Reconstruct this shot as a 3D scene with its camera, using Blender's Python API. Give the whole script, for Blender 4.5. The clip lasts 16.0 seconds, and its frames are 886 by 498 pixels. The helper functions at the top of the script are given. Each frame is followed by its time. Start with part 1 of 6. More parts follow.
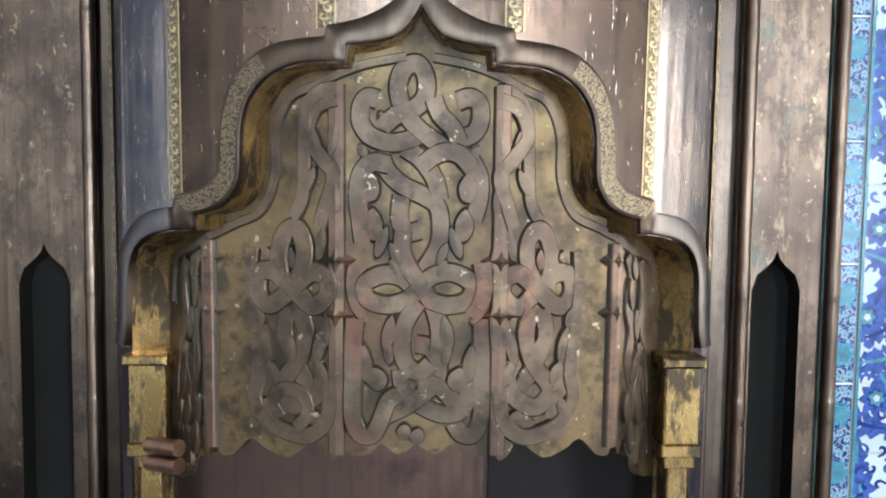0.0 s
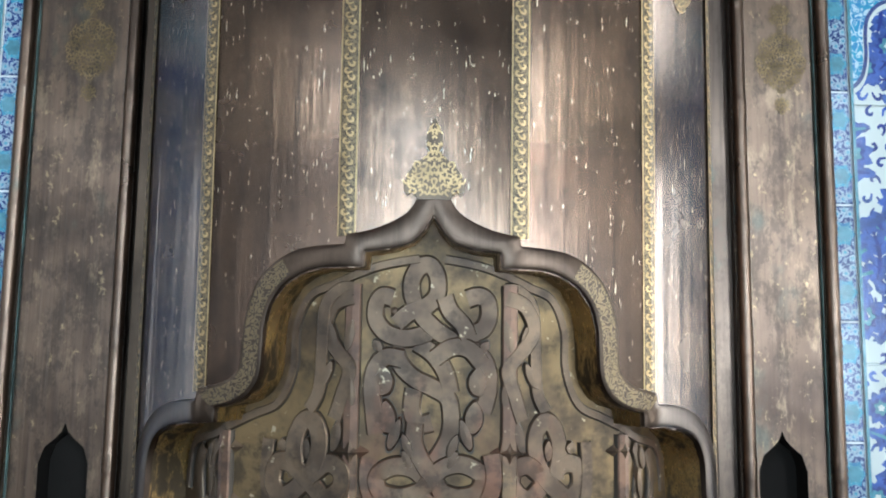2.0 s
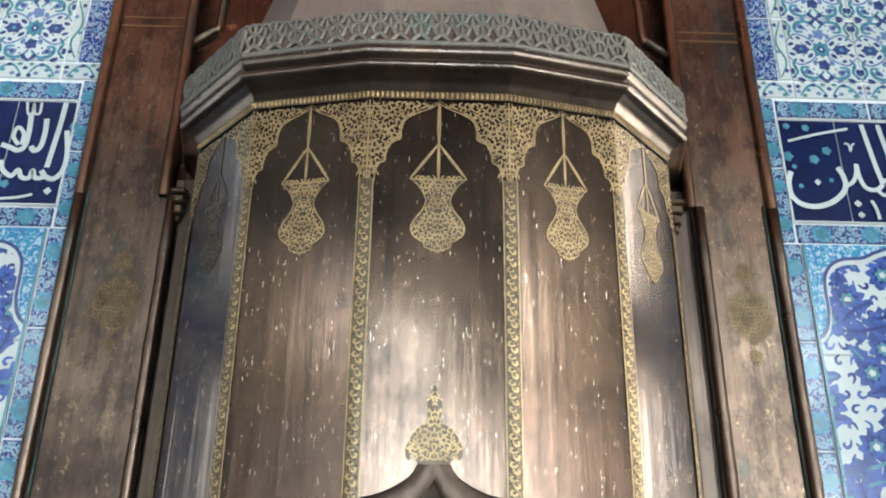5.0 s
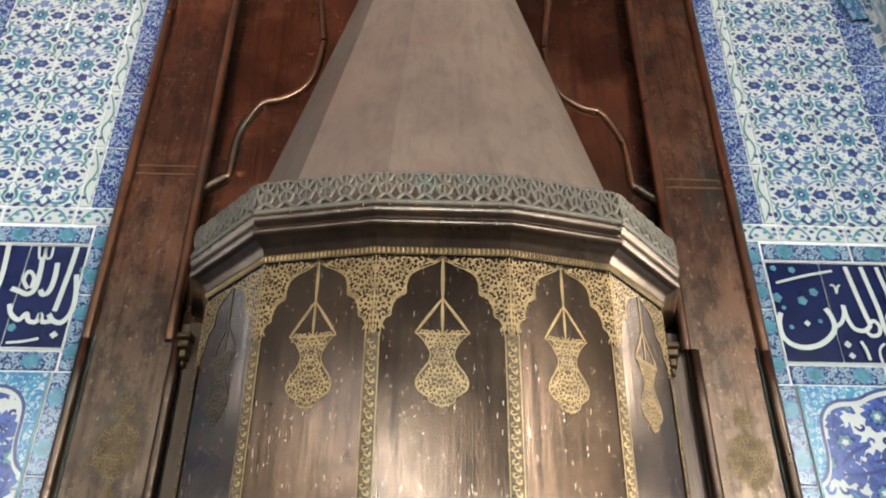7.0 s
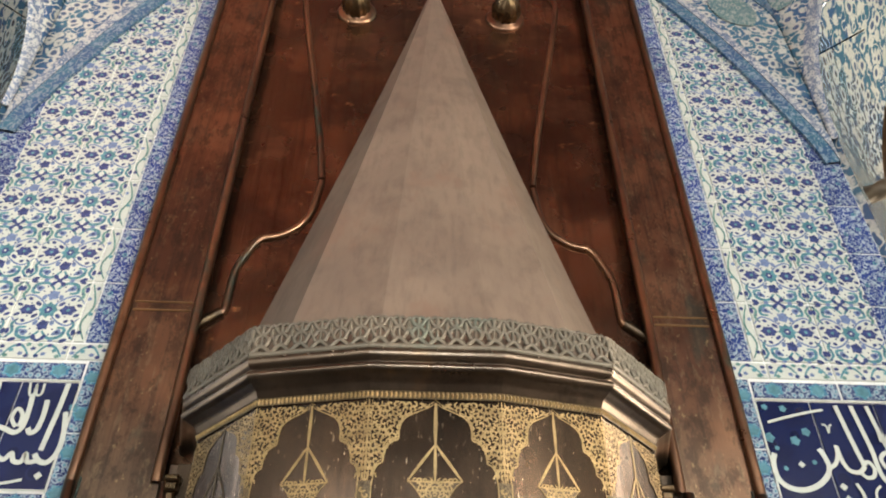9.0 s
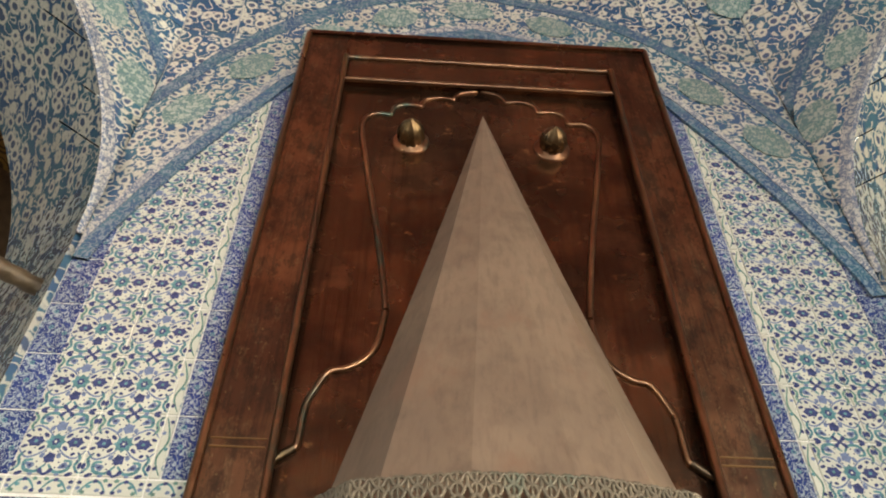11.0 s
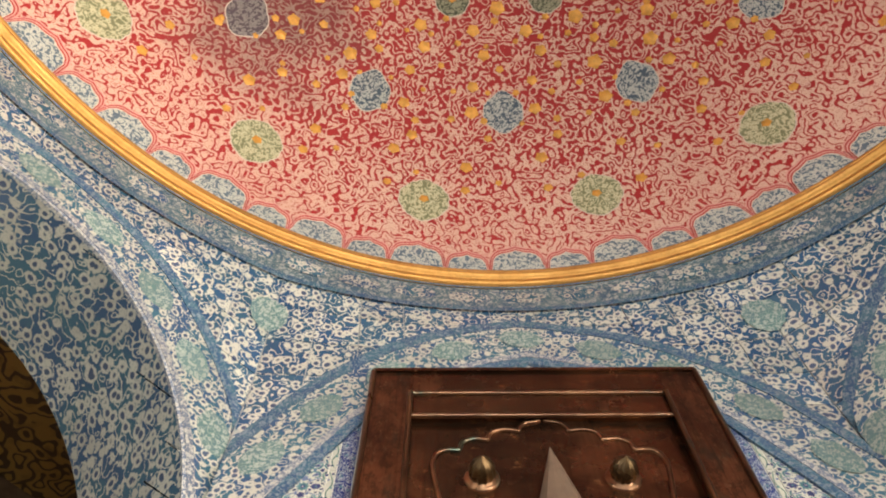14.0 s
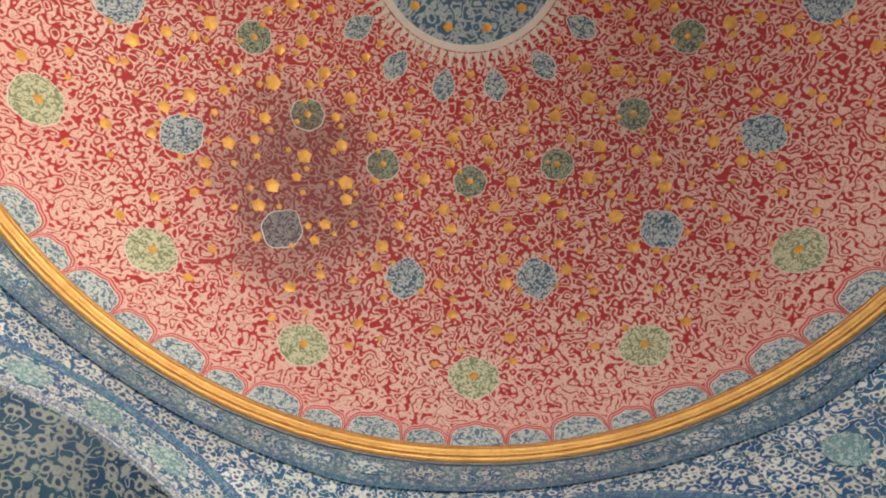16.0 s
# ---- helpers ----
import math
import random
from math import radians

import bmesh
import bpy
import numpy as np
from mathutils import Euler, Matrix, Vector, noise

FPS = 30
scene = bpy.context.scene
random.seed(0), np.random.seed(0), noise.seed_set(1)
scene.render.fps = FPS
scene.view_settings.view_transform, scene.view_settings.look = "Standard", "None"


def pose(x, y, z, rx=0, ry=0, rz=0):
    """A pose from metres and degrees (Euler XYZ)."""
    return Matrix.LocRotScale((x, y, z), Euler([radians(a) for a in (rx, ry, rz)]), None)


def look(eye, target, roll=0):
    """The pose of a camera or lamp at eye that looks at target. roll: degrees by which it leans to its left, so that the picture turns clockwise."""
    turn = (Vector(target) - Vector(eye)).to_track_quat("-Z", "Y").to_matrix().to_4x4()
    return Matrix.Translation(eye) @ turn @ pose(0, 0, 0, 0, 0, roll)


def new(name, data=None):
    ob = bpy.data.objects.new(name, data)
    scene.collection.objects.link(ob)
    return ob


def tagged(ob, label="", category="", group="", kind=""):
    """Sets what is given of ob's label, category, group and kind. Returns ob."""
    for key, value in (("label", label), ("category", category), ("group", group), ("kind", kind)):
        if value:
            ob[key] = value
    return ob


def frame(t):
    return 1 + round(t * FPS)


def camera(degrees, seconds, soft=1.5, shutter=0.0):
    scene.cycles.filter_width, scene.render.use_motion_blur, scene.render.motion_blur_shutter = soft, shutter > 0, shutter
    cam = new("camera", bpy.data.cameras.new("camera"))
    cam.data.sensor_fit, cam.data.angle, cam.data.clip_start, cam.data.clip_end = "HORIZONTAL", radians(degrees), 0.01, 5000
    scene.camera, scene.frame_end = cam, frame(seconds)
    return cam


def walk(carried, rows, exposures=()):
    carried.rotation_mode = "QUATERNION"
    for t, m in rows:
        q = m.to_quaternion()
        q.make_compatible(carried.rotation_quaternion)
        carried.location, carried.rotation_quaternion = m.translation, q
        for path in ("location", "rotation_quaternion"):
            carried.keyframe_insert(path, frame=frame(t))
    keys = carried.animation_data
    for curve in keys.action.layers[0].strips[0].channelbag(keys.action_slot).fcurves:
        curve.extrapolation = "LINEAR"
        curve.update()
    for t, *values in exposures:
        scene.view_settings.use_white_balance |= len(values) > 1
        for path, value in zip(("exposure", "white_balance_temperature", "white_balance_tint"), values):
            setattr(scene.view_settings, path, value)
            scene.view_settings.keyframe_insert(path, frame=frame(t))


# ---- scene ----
cam = camera(61.0, 16.0, soft=2.0)
PATH = [
    (0, (0.017, 0.03, 1.664), (0.076, 2.025, 1.533), 0.7),
    (0.5, (0.023, 0.021, 1.687), (0.076, 2.019, 1.621), 0.7),
    (1, (0.022, 0.005, 1.716), (0.067, 2.004, 1.729), 0.7),
    (1.5, (0.021, -0.016, 1.734), (0.056, 1.98, 1.854), 0.8),
    (2, (0.011, -0.032, 1.755), (0.043, 1.956, 1.973), 0.8),
    (2.5, (0.017, -0.045, 1.781), (0.048, 1.932, 2.078), 0.8),
    (3, (0.019, -0.061, 1.8), (0.049, 1.902, 2.177), 0.7),
    (3.5, (0.011, -0.081, 1.816), (0.043, 1.864, 2.279), 0.7),
    (4, (0.007, -0.102, 1.829), (0.042, 1.824, 2.367), 0.6),
    (4.2, (0.003, -0.115, 1.826), (0.045, 1.799, 2.407), 0.8),
    (6.3, (-0.015, -0.187, 1.876), (0.038, 1.606, 2.761), 0.4),
    (6.5, (-0.021, -0.197, 1.881), (0.036, 1.582, 2.792), 0.4),
    (7, (-0.032, -0.221, 1.893), (0.032, 1.52, 2.874), 0.3),
    (7.5, (-0.027, -0.245, 1.902), (0.043, 1.454, 2.955), 0.3),
    (8, (-0.032, -0.261, 1.909), (0.04, 1.392, 3.031), 0.2),
    (8.5, (-0.034, -0.271, 1.914), (0.045, 1.337, 3.101), 0.1),
    (8.7, (-0.033, -0.271, 1.917), (0.046, 1.32, 3.127), 0.1),
    (10.8, (-0.221, -0.413, 1.982), (-0.141, 1.042, 3.352), 0.9),
    (11, (-0.242, -0.417, 1.993), (-0.171, 1.008, 3.394), 0.8),
    (11.5, (-0.287, -0.462, 2.006), (-0.245, 0.88, 3.489), 0.8),
    (12, (-0.331, -0.506, 2.013), (-0.302, 0.725, 3.589), 0.8),
    (12.5, (-0.351, -0.538, 2.015), (-0.334, 0.578, 3.674), 0.8),
    (13, (-0.373, -0.574, 2.011), (-0.363, 0.434, 3.739), 0.7),
    (13.5, (-0.396, -0.598, 2.015), (-0.396, 0.308, 3.798), 0.6),
    (14, (-0.419, -0.633, 2.01), (-0.432, 0.174, 3.84), 0.6),
    (14.5, (-0.428, -0.661, 2.005), (-0.457, 0.052, 3.874), 0.7),
    (15, (-0.448, -0.689, 2.004), (-0.49, -0.09, 3.912), 0.8),
    (15.5, (-0.449, -0.724, 1.992), (-0.51, -0.223, 3.927), 1.0),
    (16, (-0.434, -0.757, 1.985), (-0.516, -0.366, 3.945), 2.2),
]
walk(cam, [(t, look(eye, target, roll)) for t, eye, target, roll in PATH],
     exposures=[(0, 0.72, 5450, 5), (2, 0.44, 5400, 3), (4, 0.35, 5600, 4), (7, 0.46, 6600, 9), (8.5, 0.55, 7200, 11), (11, 0.32, 8600, 12), (12.5, 0.46, 8900, 13), (14, 0.5, 8400, 13), (16, 0.26, 7250, 9)])

# ---------- world and light ----------
import itertools

world = bpy.data.worlds.new("world")
scene.world = world
world.use_nodes = True
wn = world.node_tree.nodes
sky = wn.new("ShaderNodeTexSky")
sky.sky_type, sky.sun_disc = "NISHITA", False
sky.sun_elevation, sky.sun_rotation = radians(38), radians(70)
world.node_tree.links.new(sky.outputs[0], wn["Background"].inputs[0])
wn["Background"].inputs[1].default_value = 0.10
sun = new("sun", bpy.data.lights.new("sun", "SUN"))
sun.data.energy, sun.data.angle, sun.data.color = 2.0, radians(0.5), (1.0, 0.93, 0.82)
sun.matrix_world = look((6, 3, 6), (0.3, -2.5, 0.5))

# room: octagon round CX, CY; side 0 (fireplace) faces -y, sides go clockwise seen from above
CX, CY = 0.0, -1.875
INR = 3.332
HALF = INR * math.tan(radians(22.5))
WALL_Y = CY + INR
SPRING, RISE, AHALF = 3.8, 1.42, 1.355
DEPTH = 0.72
RING_Z, RING_R = 6.15, 3.29
DX, DY = -0.07, -1.875

WINDOW_POWER = {1: 190, 2: 250, 3: 112, 4: 92, 5: 17, 6: 44, 7: 27}
WINDOW_TONE = {1: (1.0, 0.94, 0.84), 2: (1.0, 0.95, 0.87), 4: (0.78, 0.90, 1.0)}
UPPER_SHARE = {1: 0.8, 2: 0.7, 3: 1.4, 4: 1.5, 5: 3.5, 6: 2.5, 7: 1.0}


# ---------- mesh helpers ----------
class Geo:
    """Vertices, faces and material slots of one mesh."""

    def __init__(self):
        self.v, self.f, self.m, self.s = [], [], [], []

    def face(self, pts, m=0, s=False):
        i = len(self.v)
        self.v += [tuple(p) for p in pts]
        self.f.append(tuple(range(i, i + len(pts))))
        self.m.append(m), self.s.append(s)

    def grid(self, rows, m=0, s=True, loop=False):
        """Quads between rows of points of equal length."""
        i, n = len(self.v), len(rows[0])
        for r in rows:
            self.v += [tuple(p) for p in r]
        for a in range(len(rows) - 1):
            for b in range(n if loop else n - 1):
                c = (b + 1) % n
                self.f.append((i + a * n + b, i + a * n + c, i + (a + 1) * n + c, i + (a + 1) * n + b))
                self.m.append(m), self.s.append(s)

    def fan(self, centre, rim, m=0, s=False):
        i, n = len(self.v), len(rim)
        self.v += [tuple(centre)] + [tuple(p) for p in rim]
        for b in range(n):
            self.f.append((i, i + 1 + b, i + 1 + (b + 1) % n))
            self.m.append(m), self.s.append(s)

    def box(self, lo, hi, m=0, bev=0.0):
        x0, y0, z0 = lo
        x1, y1, z1 = hi
        b = bev
        P = [(x0, y0, z0), (x1, y0, z0), (x1, y1, z0), (x0, y1, z0), (x0, y0, z1), (x1, y0, z1), (x1, y1, z1), (x0, y1, z1)]
        for q in ((0, 3, 2, 1), (4, 5, 6, 7), (1, 2, 6, 5), (2, 3, 7, 6), (3, 0, 4, 7)):
            self.face([P[k] for k in q], m)
        if b:
            # front face (towards -y) with a chamfer
            F = [(x0 + b, y0 - b, z0 + b), (x1 - b, y0 - b, z0 + b), (x1 - b, y0 - b, z1 - b), (x0 + b, y0 - b, z1 - b)]
            E = [P[0], P[1], P[5], P[4]]
            for k in range(4):
                self.face([E[k], E[(k + 1) % 4], F[(k + 1) % 4], F[k]], m)
            self.face(F, m)
        else:
            self.face([P[0], P[1], P[5], P[4]], m)

    def tube(self, pts, r, n=8, m=0, caps=True):
        pts = [Vector(p) for p in pts]
        rows, up = [], Vector((0, 1, 0))
        for k, p in enumerate(pts):
            d = (pts[min(k + 1, len(pts) - 1)] - pts[max(k - 1, 0)]).normalized()
            a = d.cross(up)
            a = a.normalized() if a.length > 1e-4 else Vector((1, 0, 0))
            b = d.cross(a)
            rr = r[k] if isinstance(r, (list, tuple)) else r
            rows.append([p + rr * (math.cos(t) * a + math.sin(t) * b) for t in (2 * math.pi * j / n for j in range(n))])
        self.grid(rows, m, True, True)
        if caps:
            self.face(rows[0][::-1], m), self.face(rows[-1], m)

    def lathe(self, base, axis, prof, n=16, m=0, ribs=0, deep=0.0):
        """Turned body: prof of (radius, height along axis)."""
        axis = Vector(axis).normalized()
        a = axis.orthogonal().normalized()
        b = axis.cross(a)
        rows = []
        for r, h in prof:
            rows.append([Vector(base) + axis * h + r * (1 + deep * math.cos(ribs * t)) * (math.cos(t) * a + math.sin(t) * b)
                         for t in (2 * math.pi * j / n for j in range(n))])
        self.grid(rows, m, True, True)


def part(name, geo, mats, parent=None, label="", weld=False):
    """Links a Geo as one mesh object, under parent when given."""
    me = bpy.data.meshes.new(name)
    me.from_pydata(geo.v, [], geo.f)
    for mt in (mats if isinstance(mats, (list, tuple)) else [mats]):
        me.materials.append(mt)
    me.polygons.foreach_set("material_index", geo.m)
    me.polygons.foreach_set("use_smooth", geo.s)
    if weld:
        bm = bmesh.new()
        bm.from_mesh(me)
        bmesh.ops.remove_doubles(bm, verts=bm.verts, dist=0.0005)
        bmesh.ops.recalc_face_normals(bm, faces=bm.faces)
        bm.to_mesh(me)
        bm.free()
    me.update()
    ob = new(name, me)
    ob.parent = parent
    if label:
        ob["label"] = label
    return ob


def thing(name, label, category, group="", kind="", at=(0, 0, 0)):
    return tagged(new(name), label, category, group, kind)


def smooth(pts, n=6):
    """Catmull-Rom through 2D or 3D points."""
    P = [Vector(p) for p in pts]
    out = []
    for k in range(len(P) - 1):
        a, b, c, d = P[max(k - 1, 0)], P[k], P[k + 1], P[min(k + 2, len(P) - 1)]
        for j in range(n):
            t = j / n
            out.append(0.5 * ((2 * b) + (c - a) * t + (2 * a - 5 * b + 4 * c - d) * t * t + (3 * b - a - 3 * c + d) * t ** 3))
    return out + [P[-1]]


def lerp(table, x):
    """Straight interpolation in a table of (x, y), x rising."""
    if x <= table[0][0]:
        return table[0][1]
    for (a, b), (c, d) in zip(table, table[1:]):
        if x <= c:
            return b + (d - b) * (x - a) / (c - a) if c > a else d
    return table[-1][1]


def brush(g, pts, w, put, m=0, n=2):
    """A tapered stroke through 2D points, laid on a surface by put(x, z)."""
    P = smooth(pts, n)
    L, R = [], []
    for j, p in enumerate(P):
        t = P[min(j + 1, len(P) - 1)] - P[max(j - 1, 0)]
        t = t.normalized() if t.length > 1e-7 else Vector((1, 0))
        f = w * (0.4 + 0.6 * math.sin(math.pi * min(max(j / (len(P) - 1), 0.05), 0.95)))
        L.append(put(p.x - t.y * f, p.y + t.x * f)), R.append(put(p.x + t.y * f, p.y - t.x * f))
    g.grid([R, L], m, False)


def curl(g, x, z, r, turn, hand, put, m=0):
    """A hooked leaf."""
    pts = [(x + r * q * math.cos(turn + hand * t), z + r * q * math.sin(turn + hand * t)) for t, q in ((0, 1.45), (1.1, 1.0), (2.3, 0.85), (3.6, 0.6), (4.8, 0.25))]
    brush(g, pts, r * 0.40, put, m)


def arabesque(g, inside, x1, z0, z1, pitch, put, m=0):
    """Mirrored hooked leaves and buds crowding the region where inside(x, z) holds."""
    for j in range(int((z1 - z0) / (pitch * 0.82)) + 1):
        for i in range(int(x1 / pitch) + 1):
            x, z = pitch * (i + (0.5 if j % 2 else 0.12)), z0 + pitch * 0.82 * (j + 0.5)
            if not inside(x, z):
                continue
            turn, hand = 2.4 * i + 1.7 * j, 1 if (i + j) % 2 else -1
            for s in (1, -1):
                side = lambda a, b: put(math.copysign(max(a, 0.0), s), b)
                curl(g, x, z, pitch * 0.46, turn, hand, side, m)
                if (i + 2 * j) % 3 == 0:
                    brush(g, [(x + pitch * 0.5, z - pitch * 0.3), (x + pitch * 0.55, z), (x + pitch * 0.4, z + pitch * 0.35)], pitch * 0.17, side, m)


# ---------- materials ----------
class Nodes:
    def __init__(self, name):
        self.mat = bpy.data.materials.new(name)
        self.mat.use_nodes = True
        self.t = self.mat.node_tree
        self.b = self.t.nodes["Principled BSDF"]
        self.co = self.t.nodes.new("ShaderNodeTexCoord").outputs["Object"]

    def link(self, a, sock):
        if isinstance(a, (int, float)):
            sock.default_value = a
        elif isinstance(a, tuple):
            sock.default_value = a if len(a) == 4 or sock.type == "VECTOR" else (*a, 1)
        else:
            self.t.links.new(a, sock)

    def math(self, op, a, b=0.0, clamp=False):
        n = self.t.nodes.new("ShaderNodeMath")
        n.operation, n.use_clamp = op, clamp
        self.link(a, n.inputs[0]), self.link(b, n.inputs[1])
        return n.outputs[0]

    def noise(self, scale, detail=2.0, rough=0.5, vec=None, dist=0.0):
        n = self.t.nodes.new("ShaderNodeTexNoise")
        self.link(vec or self.co, n.inputs["Vector"])
        n.inputs["Scale"].default_value, n.inputs["Detail"].default_value = scale, detail
        n.inputs["Roughness"].default_value, n.inputs["Distortion"].default_value = rough, dist
        return n.outputs["Fac"]

    def voro(self, scale, feature="F1", rand=1.0, vec=None):
        n = self.t.nodes.new("ShaderNodeTexVoronoi")
        n.feature = feature
        self.link(vec or self.co, n.inputs["Vector"])
        n.inputs["Scale"].default_value, n.inputs["Randomness"].default_value = scale, rand
        return n.outputs["Distance"]

    def scaled(self, s, off=(0, 0, 0)):
        n = self.t.nodes.new("ShaderNodeMapping")
        self.link(self.co, n.inputs["Vector"])
        n.inputs["Scale"].default_value, n.inputs["Location"].default_value = s, off
        return n.outputs[0]

    def step(self, v, lo, hi):
        n = self.t.nodes.new("ShaderNodeMapRange")
        n.interpolation_type = "SMOOTHSTEP"
        self.link(v, n.inputs[0])
        n.inputs[1].default_value, n.inputs[2].default_value = lo, hi
        return n.outputs[0]

    def mix(self, f, a, b):
        n = self.t.nodes.new("ShaderNodeMix")
        n.data_type = "RGBA"
        self.link(f, n.inputs[0]), self.link(a, n.inputs[6]), self.link(b, n.inputs[7])
        return n.outputs[2]

    def worms(self, scale, k, vec=None):
        """Curling bands, 0 to 1 across each."""
        f = self.math("FRACT", self.math("MULTIPLY", self.noise(scale, 0.6, 0.5, vec), k))
        return self.math("MULTIPLY", self.math("ABSOLUTE", self.math("SUBTRACT", f, 0.5)), 2.0)

    def warp(self, scale, amp, vec=None):
        """Coordinates pushed about by a soft noise."""
        t = self.t.nodes.new("ShaderNodeTexNoise")
        self.link(vec or self.co, t.inputs["Vector"])
        t.inputs["Scale"].default_value, t.inputs["Detail"].default_value = scale, 1.0
        a = self.t.nodes.new("ShaderNodeVectorMath")
        a.operation = "MULTIPLY_ADD"
        self.link(t.outputs["Color"], a.inputs[0])
        a.inputs[1].default_value = (amp, amp, amp)
        self.link(vec or self.co, a.inputs[2])
        return a.outputs[0]

    def leaves(self, scale, size=0.42, eye=0.17, wild=0.06, stem=0.06):
        """Brush-drawn leaves and flowers on thin stems: (cover, dark hearts)."""
        w = self.warp(scale * 0.55, wild * 18 / scale)
        d = self.voro(scale, "F1", 0.95, w)
        ragged = self.math("MULTIPLY", self.math("SUBTRACT", self.noise(scale * 2.3, 2, 0.6), 0.5), 0.34)
        leaf = self.math("SUBTRACT", 1.0, self.step(self.math("ADD", d, ragged), size - 0.05, size + 0.05))
        line = self.math("ABSOLUTE", self.math("SUBTRACT", self.noise(scale * 0.45, 1.0, 0.5), 0.5))
        stems = self.math("SUBTRACT", 1.0, self.step(line, stem * 0.25, stem * 0.5))
        hearts = self.math("SUBTRACT", 1.0, self.step(self.math("ADD", d, self.math("MULTIPLY", ragged, 0.6)), eye - 0.04, eye + 0.04))
        return (self.math("MAXIMUM", leaf, stems) if stem else leaf), hearts

    def bump(self, h, dist=0.002, strength=0.5):
        n = self.t.nodes.new("ShaderNodeBump")
        n.inputs["Strength"].default_value, n.inputs["Distance"].default_value = strength, dist
        self.link(h, n.inputs["Height"])
        self.link(n.outputs[0], self.b.inputs["Normal"])

    def random(self):
        return self.t.nodes.new("ShaderNodeObjectInfo").outputs["Random"]

    def done(self, color, rough=0.5, metal=0.0, spec=None):
        self.link(color, self.b.inputs["Base Color"])
        self.link(rough, self.b.inputs["Roughness"])
        self.link(metal, self.b.inputs["Metallic"])
        if spec is not None:
            self.b.inputs["Specular IOR Level"].default_value = spec
        return self.mat


def metal(name, a, b, dark, rough=0.32, streak=0.5, patina=None, spots=0.0, m=0.95):
    """Worn sheet metal: two tones, dark tarnish, upright brush marks and pale nicks."""
    n = Nodes(name)
    big = n.noise(2.2, 4, 0.6)
    col = n.mix(n.step(big, 0.35, 0.65), a, b)
    st = n.noise(1.0, 4, 0.6, n.scaled((60, 60, 2.5)))
    col = n.mix(n.math("MULTIPLY", n.step(st, 0.45, 0.75), streak), col, dark)
    tn = n.noise(6.0, 5, 0.65)
    col = n.mix(n.math("MULTIPLY", n.step(tn, 0.55, 0.75), 0.6), col, dark)
    mott = n.step(n.noise(1.0, 6, 0.75, n.scaled((16, 16, 8), (3, 3, 5))), 0.48, 0.62)
    col = n.mix(n.math("MULTIPLY", mott, 0.3), col, dark)
    if patina:
        pn = n.noise(3.3, 5, 0.7, n.scaled((1, 1, 0.6), (7, 3, 1)))
        col = n.mix(n.math("MULTIPLY", n.step(pn, 0.56, 0.68), 0.7), col, patina)
    r = n.math("ADD", n.math("MULTIPLY", n.noise(9, 4, 0.6), 0.3), rough - 0.13)
    h = n.math("ADD", n.math("MULTIPLY", st, 0.6), n.math("MULTIPLY", n.noise(4, 2), 1.2))
    if spots:
        sp = n.step(n.noise(1.0, 2, 0.5, n.scaled((430, 430, 42))), 0.69, 0.74)
        col = n.mix(n.math("MULTIPLY", sp, spots), col, (0.62, 0.5, 0.36))
        r = n.math("ADD", r, n.math("MULTIPLY", sp, 0.2))
    n.bump(h, 0.002, 0.35)
    return n.done(col, r, m)


def engraved(name, gold, ground, scale, k, rough=0.4, lo=0.35, hi=0.5, m=0.9):
    """Gilt scrollwork cut into darker metal."""
    n = Nodes(name)
    w = n.step(n.worms(scale, k), lo, hi)
    col = n.mix(w, ground, gold)
    col = n.mix(n.math("MULTIPLY", n.step(n.noise(7, 4, 0.6), 0.5, 0.7), 0.55), col, ground)
    n.bump(w, 0.0015, 0.6)
    return n.done(col, rough, m)


def glaze(name, ground, vine, flower, scale, k, vlo=0.42, vhi=0.55, fs=7.0, fr=0.2, core=None, tint=0.12, rough=0.16):
    """Glazed tile painted with curling leaves and round flowers."""
    n = Nodes(name)
    w = n.step(n.worms(scale, k), vlo, vhi)
    col = n.mix(w, ground, vine)
    d = n.voro(fs, "F1", 0.75)
    ringw = n.math("SUBTRACT", n.step(d, fr * 0.95, fr), n.step(d, fr * 1.25, fr * 1.32))
    col = n.mix(n.math("SUBTRACT", 1.0, n.step(d, fr * 0.9, fr)), col, flower)
    col = n.mix(ringw, col, vine)
    if core:
        col = n.mix(n.math("SUBTRACT", 1.0, n.step(d, fr * 0.3, fr * 0.4)), col, core)
    wear = n.noise(3.0, 3, 0.6)
    col = n.mix(n.math("MULTIPLY", n.step(wear, 0.4, 0.8), tint * 2), col, ground)
    rnd = n.math("MULTIPLY", n.math("SUBTRACT", n.random(), 0.5), 0.35)
    hsv = n.t.nodes.new("ShaderNodeHueSaturation")
    n.link(n.math("ADD", 1.0, rnd), hsv.inputs["Value"])
    n.link(n.math("SUBTRACT", 1.0, n.math("MULTIPLY", rnd, 0.5)), hsv.inputs["Saturation"])
    n.link(col, hsv.inputs["Color"])
    n.bump(n.noise(14, 3), 0.0012, 0.3)
    return n.done(hsv.outputs[0], rough, 0.0, 0.5)


